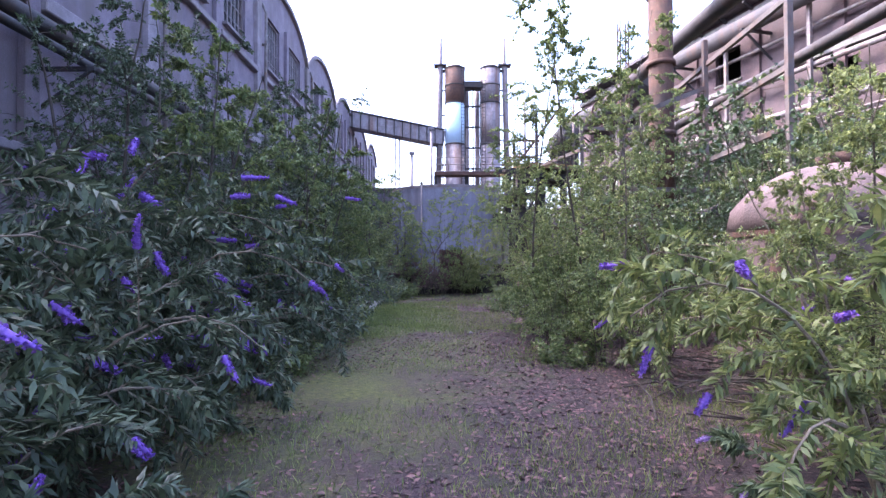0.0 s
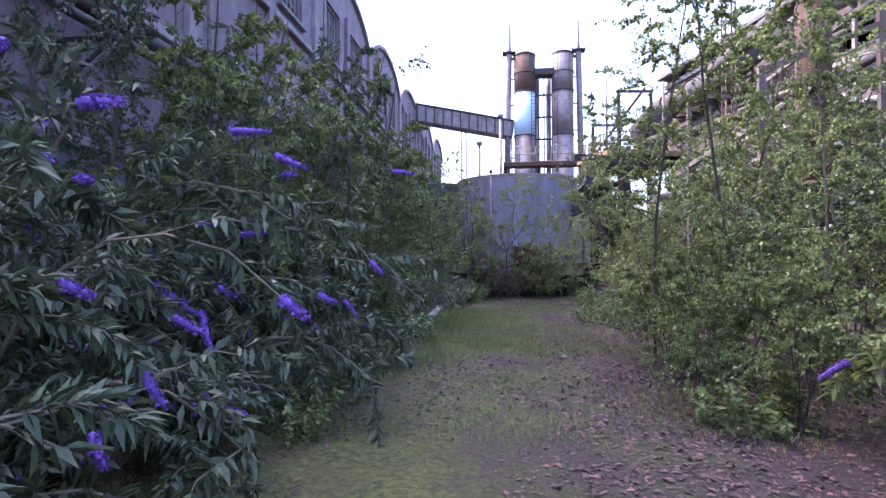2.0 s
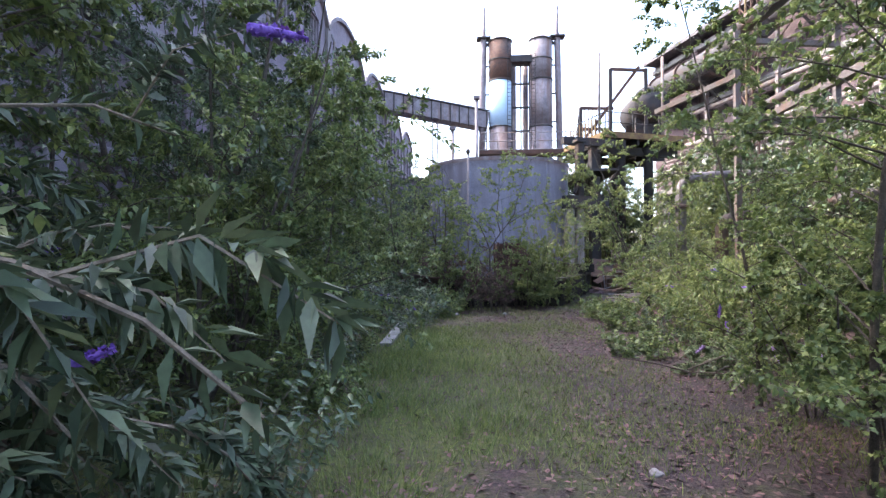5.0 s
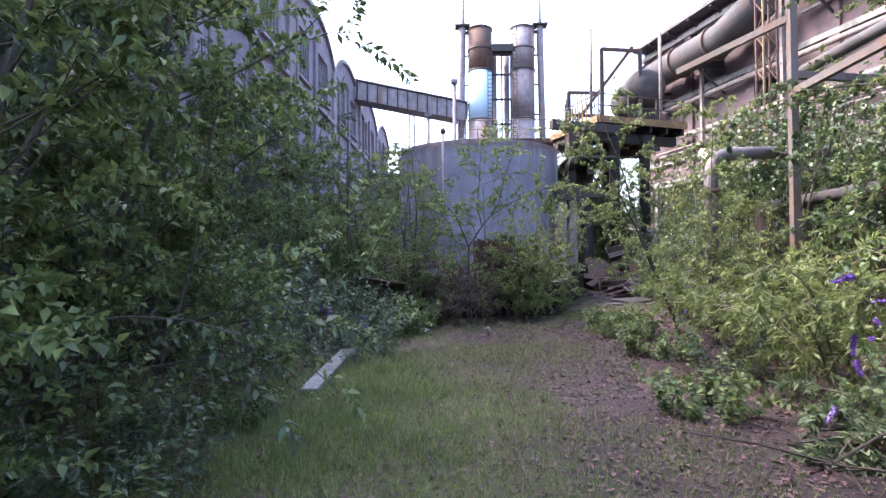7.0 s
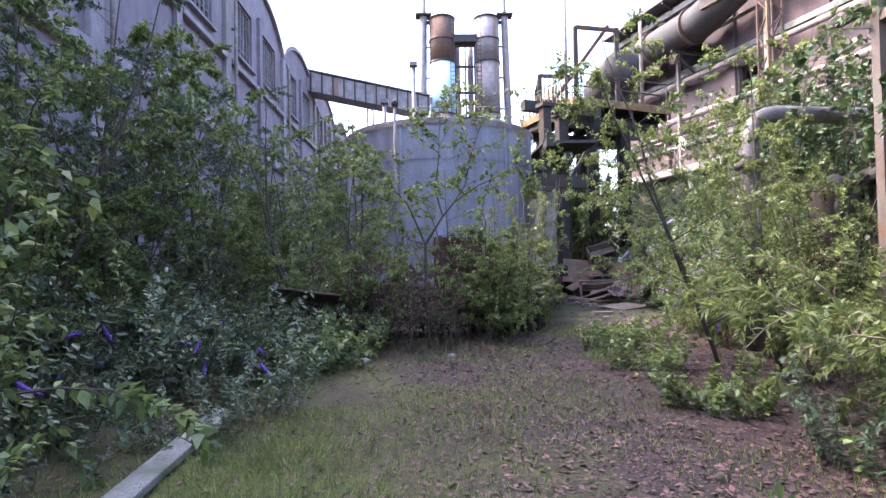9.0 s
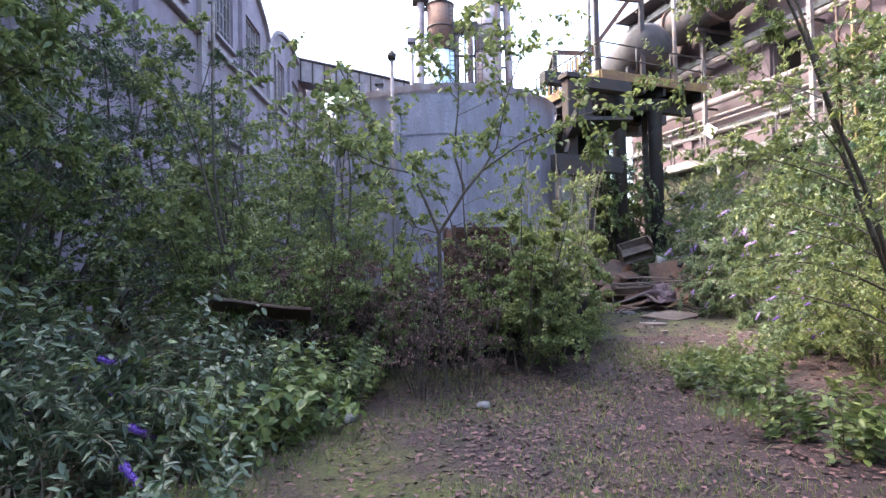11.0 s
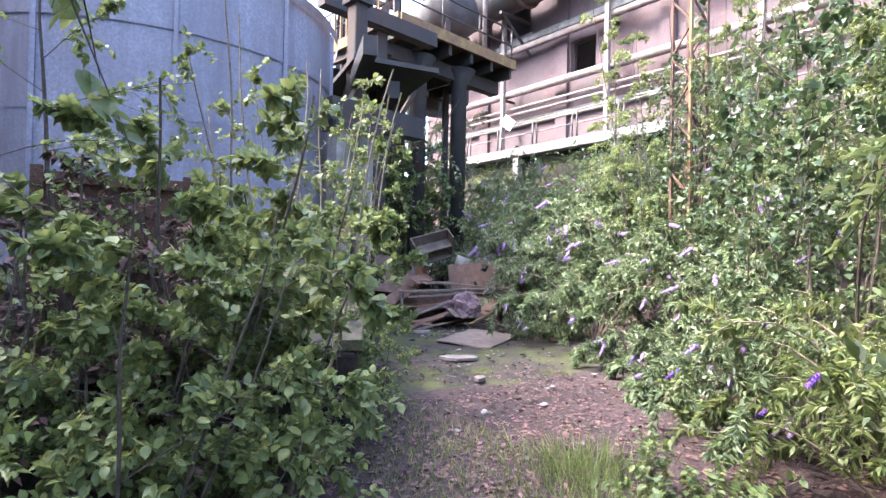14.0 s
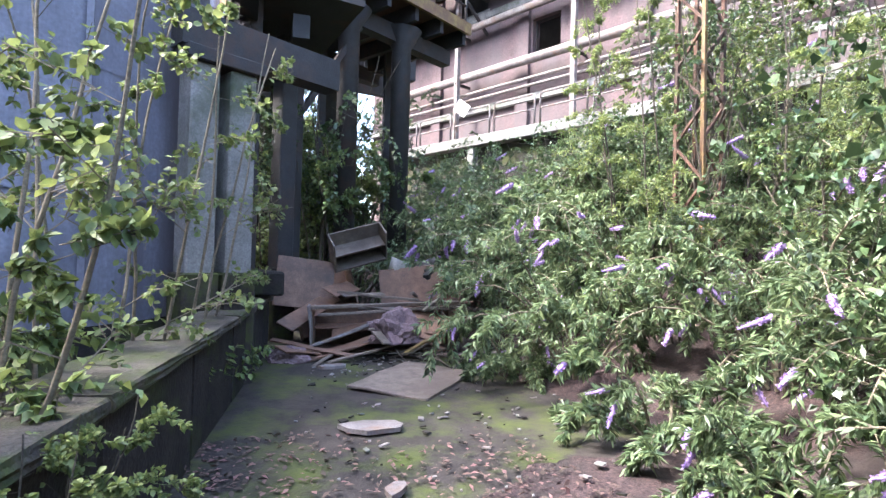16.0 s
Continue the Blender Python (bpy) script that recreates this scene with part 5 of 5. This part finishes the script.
place(butterfly_bush(23, 1.2, 1.3, M["leaf_sunlit"], 10, 6, 0.12, 1.3, "flower_pale"), [(1.9, 2.6, 0, 0.6), (6.6, 26.4, 50, 0.9), (3.0, 14.6, 140, 0.85), (5.9, 25.0, 240, 0.75), (6.9, 28.9, 20, 0.75)], "low " + EB, "bush", "sunlit bushes")

# young trees
place(young_tree(31, 6.6, 1.5, M["leaf_birch"], 0.055, 0.62, 48, 1.25, 0.05), [(1.85, 10.8, 150, 0.95), (2.8, 10.4, 80, 1.05), (3.7, 12.6, 200, 1.15), (2.9, 8.6, 290, 0.8), (2.3, 13.0, 30, 0.75)], "slender young birch with small fresh green leaves", "tree", "young trees")
place(young_tree(32, 5.2, 1.7, M["leaf_yel"], 0.065, 0.45, 40, 1.3, 0.05, 2), [(3.0, 12.0, 0, 0.8), (4.8, 10.4, 60, 1.1), (5.4, 8.4, 250, 0.95), (6.6, 10.2, 330, 1.2), (3.75, 20.6, 150, 1.0), (3.95, 19.6, 30, 1.0), (4.3, 19.5, 80, 0.62), (5.6, 20.2, 240, 0.7), (6.6, 21.8, 100, 0.8), (3.2, 3.7, 60, 0.62), (3.9, 5.0, 200, 0.7), (11.0, 27.3, 60, 1.0), (12.3, 25.4, 10, 1.0)], "bushy young willow with pale green leaves", "tree", "young trees")
place(young_tree(33, 6.0, 2.2, M["leaf_dark"], 0.08, 0.4, 64, 1.5, 0.02, 3, 0.05), [(-4.2, 13.2, 0, 1.1), (-5.4, 16.6, 120, 1.15), (-6.8, 11.0, 220, 1.2), (-7.2, 20.4, 40, 0.9), (-7.6, 26.5, 300, 1.15), (-5.9, 23.8, 80, 1.1), (-7.4, 29.0, 260, 1.2), (-8.8, 22.0, 200, 1.15), (-6.4, 30.5, 10, 1.1), (-8.6, 15.4, 170, 1.15), (-5.6, 41.0, 20, 1.1), (-5.4, 47.0, 90, 1.5), (-6.8, 58.0, 190, 1.6), (6.2, 37.4, 30, 0.8), (7.7, 38.6, 110, 0.9), (7.4, 40.6, 60, 1.2), (8.9, 41.0, 200, 1.2), (6.0, 41.5, 300, 1.2)], "dense dark green willow tree in the hall's shade", "tree", "shaded willows")
place(young_tree(34, 4.2, 1.6, M["leaf_birch"], 0.07, 0.48, 48, 1.6, 0.02, 3, 0.03), [(-4.3, 10.9, 150, 1.15), (-5.0, 9.3, 40, 1.45), (-3.5, 12.6, 0, 1.05), (-4.3, 14.9, 60, 1.55), (-6.0, 20.8, 10, 1.5), (-6.8, 24.8, 170, 1.5), (-3.3, 14.6, 90, 0.85), (-4.2, 18.4, 200, 0.65), (-5.2, 22.0, 300, 0.75), (-5.6, 29.0, 20, 1.0), (-3.8, 30.4, 140, 0.9), (-4.2, 26.4, 250, 0.9)], "leafy green sapling thicket beside the path", "tree", "sapling thickets")
place(young_tree(35, 5.6, 2.2, M["leaf_yel"], 0.08, 0.7, 26, 0.8, 0.25, 2, 0.045, "young_tree", True), [(0.75, 24.6, 60, 0.6), (-1.3, 27.2, 60, 0.8), (-3.6, 27.6, 200, 0.9), (-2.0, 25.6, 320, 0.9), (-2.7, 24.4, 100, 0.85), (-3.4, 25.8, 140, 0.8)], "open young alder forking low before the tank", "tree", "young alders")
place(young_tree(36, 3.6, 0.8, M["leaf_yel"], 0.058, 0.8, 20, 0.24, 0.25, 3, 0.016, "sapling", True, "stem"), [(2.0, 26.0, 0, 1.0), (2.35, 26.9, 80, 1.05), (1.6, 25.3, 160, 0.9), (2.6, 28.0, 240, 1.0), (2.95, 29.0, 310, 1.1), (1.45, 24.2, 30, 0.9)], "thin bare-stemmed sapling with few round leaves", "sapling", "saplings")



def forked_alder(seed, leaf_mat):
    """A small alder whose stem forks at breast height into three open limbs."""
    rng = np.random.default_rng(seed)
    th = empty("young_tree")
    st, lv = [], []
    limbs = (((0.05, 0.0, 0), (0.0, -0.02, 0.9), (0.0, 0, 1.8)), ((0.0, 0, 1.8), (-0.14, 0.02, 2.15), (-0.29, 0.05, 2.5), (-0.55, 0.0, 2.78), (-0.9, -0.15, 3.3), (-1.3, -0.2, 4.1)),
             ((0.0, 0, 1.8), (0.3, -0.1, 2.26)), ((0.3, -0.1, 2.26), (0.19, 0.0, 2.72), (0.26, 0.1, 3.3), (0.3, 0.3, 4.3)),
             ((0.3, -0.1, 2.26), (0.5, -0.05, 2.5), (0.7, 0.1, 2.8), (0.84, 0.2, 3.4), (1.2, 0.3, 4.4)), ((0.5, -0.05, 2.5), (0.9, -0.3, 2.75), (1.5, -0.5, 3.0), (2.0, -0.6, 3.1)),
             ((-0.29, 0.05, 2.5), (-0.6, -0.4, 2.5), (-1.1, -0.7, 2.7)), ((0.0, 0, 1.8), (-0.3, 0.2, 1.9), (-0.7, 0.4, 2.3)))
    rad = (0.03, 0.02, 0.022, 0.018, 0.017, 0.01, 0.01, 0.008)
    for k, (pts, r) in enumerate(zip(limbs, rad)):
        pts = np.array(pts, float)
        st.append((pts, r, r * 0.75 if k in (0, 2) else 0.005, 7))
        if k in (0, 2):
            continue
        for b in range(13 if k in (1, 3, 4) else 8):
            p, d = along(pts, np.array([rng.uniform(0.3, 1.0)]))
            w = unit(d[0] * 0.6 + rng.normal(0, 0.7, 3) + np.array([0, 0, 0.1]))
            br = grow(rng, p[0], w, rng.uniform(0.45, 1.0), 6, 0.2, 0.12)
            st.append((br, 0.006, 0.002, 4))
            lv.append(twig_leaves(rng, br, 22, 0.085, 0.72, 0.7, 0.2))
            for c in range(2):
                p2, d2 = along(br, np.array([rng.uniform(0.3, 0.9)]))
                tw = grow(rng, p2[0], unit(d2[0] + rng.normal(0, 0.7, 3)), rng.uniform(0.25, 0.5), 4, 0.2, 0.12)
                st.append((tw, 0.004, 0.0015, 3))
                lv.append(twig_leaves(rng, tw, 13, 0.085, 0.72, 0.7, 0.1))
    return finish(th, st, lv, leaf_mat, M["bark"], broad=True)


place(forked_alder(37, M["leaf_yel"]), [(-0.28, 22.5, 0, 1.0)], "open young alder forked at breast height before the basin", "tree", "young alders")
place(young_tree(38, 6.2, 0.95, M["leaf_yel"], 0.085, 0.3, 30, 0.7, 0.15, 2, 0.02), [(9.5, 29.3, 0, 1.0), (9.0, 26.5, 70, 0.85), (7.9, 25.4, 150, 0.65), (10.3, 28.0, 220, 1.1), (10.6, 26.0, 300, 0.95), (8.4, 27.6, 30, 0.8), (5.6, 21.9, 100, 0.8), (6.0, 19.4, 190, 0.85)], "tall slender willow shoots with narrow pale leaves", "tree", "willow shoots")

# thicket at the basin wall
place(young_tree(41, 2.3, 1.2, M["leaf_birch"], 0.075, 0.6, 32, 0.85, 0.22, 5, 0.014, "shrub"), [(-1.35, 23.0, 0, 0.72), (0.15, 23.3, 90, 0.62), (1.0, 23.7, 200, 0.62), (-2.7, 22.7, 150, 0.7), (-1.9, 25.4, 250, 0.9), (1.3, 26.4, 20, 0.9), (-3.6, 24.6, 80, 1.1), (-3.3, 12.6, 10, 1.0), (-3.9, 15.6, 80, 1.1), (-4.8, 13.8, 190, 1.3), (-4.9, 17.8, 280, 1.2), (-4.4, 10.8, 330, 1.2), (-6.2, 18.8, 50, 1.4), (-6.6, 22.6, 120, 1.5), (-5.8, 25.0, 200, 1.5), (6.3, 36.0, 60, 1.9), (7.4, 36.6, 10, 2.0), (5.6, 37.6, 200, 2.0), (6.8, 38.6, 80, 2.3), (2.0, 9.6, 40, 0.7), (2.5, 9.9, 140, 0.8), (2.15, 11.0, 230, 0.7), (3.0, 11.2, 310, 0.9), (2.6, 12.6, 20, 0.8), (2.3, 7.9, 60, 0.6), (2.9, 7.2, 170, 0.7), (1.75, 8.6, 250, 0.5)], "dark leafy shrub with bare stems at the basin wall", "shrub", "thicket shrubs")
place(young_tree(42, 2.4, 1.1, M["leaf_yel"], 0.07, 0.62, 34, 1.1, 0.1, 4, 0.014, "shrub", True), [(0.75, 23.1, 0, 0.7), (1.35, 23.9, 220, 0.72), (1.75, 25.5, 120, 0.9), (-0.9, 24.4, 300, 0.75), (2.3, 25.1, 100, 0.42), (-1.9, 23.2, 40, 0.75), (2.35, 25.8, 30, 0.42), (1.7, 26.0, 200, 0.6), (1.05, 24.0, 330, 0.95)], "light green shrub growing over the basin wall", "shrub", "thicket shrubs")
place(young_tree(43, 1.9, 0.7, M["leaf_dry"], 0.06, 0.5, 36, 0.32, 0.3, 9, 0.011, "dead_shrub"), [(-1.1, 23.3, 0, 0.9), (-0.1, 23.6, 80, 0.85), (0.6, 23.8, 160, 0.9), (-2.0, 23.0, 240, 0.85), (0.3, 24.9, 30, 1.1), (-0.7, 23.0, 300, 0.75), (-0.5, 22.15, 20, 0.7), (0.0, 22.3, 110, 0.62)], "dead brown brushwood of thin bare stems before the basin", "shrub", "dead brushwood")
place(weed_clump(51, 1.1, M["leaf_dark"], 0.08, 40, 0.6), [(-2.1, 19.0, 0, 0.8), (-2.4, 20.6, 80, 1.0), (-3.6, 19.8, 160, 1.3), (-1.6, 21.7, 240, 0.8), (-4.8, 20.6, 20, 1.4), (-3.2, 17.2, 300, 1.0), (-2.6, 13.6, 120, 0.8), (2.9, 17.2, 40, 0.7), (-2.2, 10.2, 10, 0.9), (-2.1, 8.4, 90, 0.7), (-2.6, 22.0, 50, 1.0), (-3.4, 22.0, 190, 1.2), (-2.3, 18.0, 220, 0.6)], "tall green weeds at the path's edge", "weeds", "weed clumps")
place(weed_clump(52, 0.55, M["leaf_birch"], 0.075, 30, 0.45, 0.6), [(1.9, 7.8, 0, 0.9), (1.9, 15.6, 50, 1.0), (2.5, 18.6, 150, 1.0), (2.6, 20.4, 250, 1.1), (2.75, 22.0, 350, 1.0), (-2.3, 12.6, 30, 0.9), (-2.6, 15.4, 130, 0.8), (3.6, 23.0, 220, 0.8), (5.4, 24.3, 70, 0.9), (1.8, 26.6, 290, 1.2), (2.4, 28.0, 30, 1.3), (1.2, 25.8, 100, 1.3), (2.9, 29.2, 100, 1.3), (3.3, 30.2, 200, 1.2), (-2.1, 7.2, 310, 0.8), (-1.75, 21.3, 60, 1.3), (-2.2, 20.9, 170, 1.5), (-1.45, 22.1, 280, 1.2)], "low green weeds and bramble shoots", "weeds", "weed clumps")
place(climber_mass(63, (0.35, 0.35, 6.0), 26, M["leaf_ivy"], 0.07), [(9.8, 28.4, 0, 1.0), (6.25, 15.0, 90, 1.25)], "creeper winding up a tall rusty support", "creeper", "creepers")
# creepers over the racks, the platform foot and the mast
CL = "creeper with dark glossy leaves covering old steelwork"
place(climber_mass(61, (1.6, 1.6, 5.2), 130, M["leaf_ivy"]), [(7.4, 22.6, 0, 1.1), (5.4, 36.6, 50, 1.5), (6.6, 23.6, 130, 0.8), (7.4, 17.0, 90, 0.95), (8.6, 18.6, 200, 1.4), (4.6, 37.2, 20, 1.4)], CL, "creeper", "creepers")
place(climber_mass(62, (2.0, 1.2, 4.2), 120, M["leaf_ivy"]), [(6.2, 13.4, 0, 1.0), (5.6, 7.4, 40, 0.62), (7.4, 21.4, 60, 1.35), (5.6, 9.6, 150, 0.9), (8.4, 16.4, 290, 1.6), (9.4, 12.0, 20, 1.6), (8.2, 8.4, 110, 1.3), (11.3, 25.0, 101, 0.7), (10.4, 29.4, 101, 0.75), (9.6, 33.9, 101, 0.95), (10.0, 31.6, 101, 0.85), (13.6, 34.6, 105, 0.9), (14.6, 30.6, 105, 0.9), (15.8, 27.0, 105, 0.9), (12.4, 39.0, 105, 0.9), (17.2, 23.4, 105, 0.9)], CL, "creeper", "creepers")


# ---------- grass and litter ----------
def grass():
    rng = np.random.default_rng(71)
    n = 150000
    x = rng.uniform(-3.2, 3.4, n)
    y = rng.uniform(-1.0, 26.0, n)
    keep = np.array([noise.noise(Vector((a * 0.55, b * 0.55, 3.0))) + (0.4 if 11 < b < 19 and a < 0.5 else -0.05) > rng.uniform(-0.25, 0.35) for a, b in zip(x, y)])
    x, y = x[keep], y[keep]
    z = np.array([ground_height(a, b) for a, b in zip(x, y)]) - 0.01
    k = len(x)
    ax = unit(np.stack([rng.normal(0, 0.45, k), rng.normal(0, 0.45, k), np.ones(k)], 1))
    ln = rng.uniform(0.03, 0.12, k) * np.where((y > 11) & (y < 19) & (x < 0.5), 1.3, 1.0)
    v, f = leaf_quads(np.stack([x, y, z], 1), ax, unit(rng.normal(0, 1, (k, 3))), ln, np.full(k, 0.006))
    tagged(new("grass", fast_mesh("grass", v, f, M["grass"])), "short thin green grass growing along the path", "grass", kind="stuff")


def litter():
    rng = np.random.default_rng(72)
    n = 110000
    x = rng.uniform(-3, 5.5, n)
    y = rng.uniform(-0.5, 28.0, n)
    keep = np.array([noise.noise(Vector((a * 0.5, b * 0.5, 9.0))) - (0.55 if b > 26 and a > 2.6 else 0) + (0.22 if a > 0.3 or b > 18 else -0.12) > rng.uniform(-0.5, 0.35) for a, b in zip(x, y)])
    x, y = x[keep], y[keep]
    z = np.array([max(ground_height(a, b), 0.012 if b > 25.5 and a > 3 else -1) for a, b in zip(x, y)]) + 0.008
    k = len(x)
    ax = unit(np.stack([rng.normal(0, 1, k), rng.normal(0, 1, k), rng.normal(0.05, 0.15, k)], 1))
    ln = rng.uniform(0.025, 0.08, k)
    v, f = leaf_quads(np.stack([x, y, z], 1), ax, unit(np.array([0, 0, 1.0]) + rng.normal(0, 0.25, (k, 3))), ln, ln * 0.5, 0.1)
    tagged(new("leaf_litter", fast_mesh("leaf_litter", v, f, M["leaf_dry"])), "dry brown fallen leaves scattered over the ground", "leaf litter", kind="stuff")


def grass_tuft(seed, n, spread, tall):
    rng = np.random.default_rng(seed)
    p = np.concatenate([rng.normal(0, spread, (n, 2)), np.zeros((n, 1))], 1)
    ax = unit(np.concatenate([rng.normal(0, 0.4, (n, 2)) + p[:, :2] * 1.0, np.ones((n, 1))], 1))
    v, f = leaf_quads(p, ax, unit(rng.normal(0, 1, (n, 3))), rng.uniform(0.4, 1, n) * tall, np.full(n, 0.007))
    return tagged(new("grass_tuft", fast_mesh("grass_tuft", v, f, M["grass"])), "loose tuft of fresh green grass", "grass", "grass tufts", "stuff")


for _k, (_x, _y, _sp, _n) in enumerate(((-1.7, 15.2, 0.3, 900), (-1.2, 16.2, 0.35, 900), (-1.9, 14.2, 0.3, 800), (-0.9, 14.6, 0.3, 600), (-1.5, 17.6, 0.3, 700), (-2.0, 19.6, 0.25, 500), (3.1, 22.9, 0.22, 900), (3.5, 23.8, 0.2, 600), (2.4, 21.2, 0.25, 500), (-1.6, 12.6, 0.3, 700), (-1.3, 10.8, 0.3, 600), (-0.6, 12.0, 0.3, 400))):
    _g = grass_tuft(80 + _k, _n, _sp, 0.2 if _x < 3 else 0.32)
    _g.matrix_basis = pose(_x, _y, ground_height(_x, _y) - 0.02)
grass()
litter()
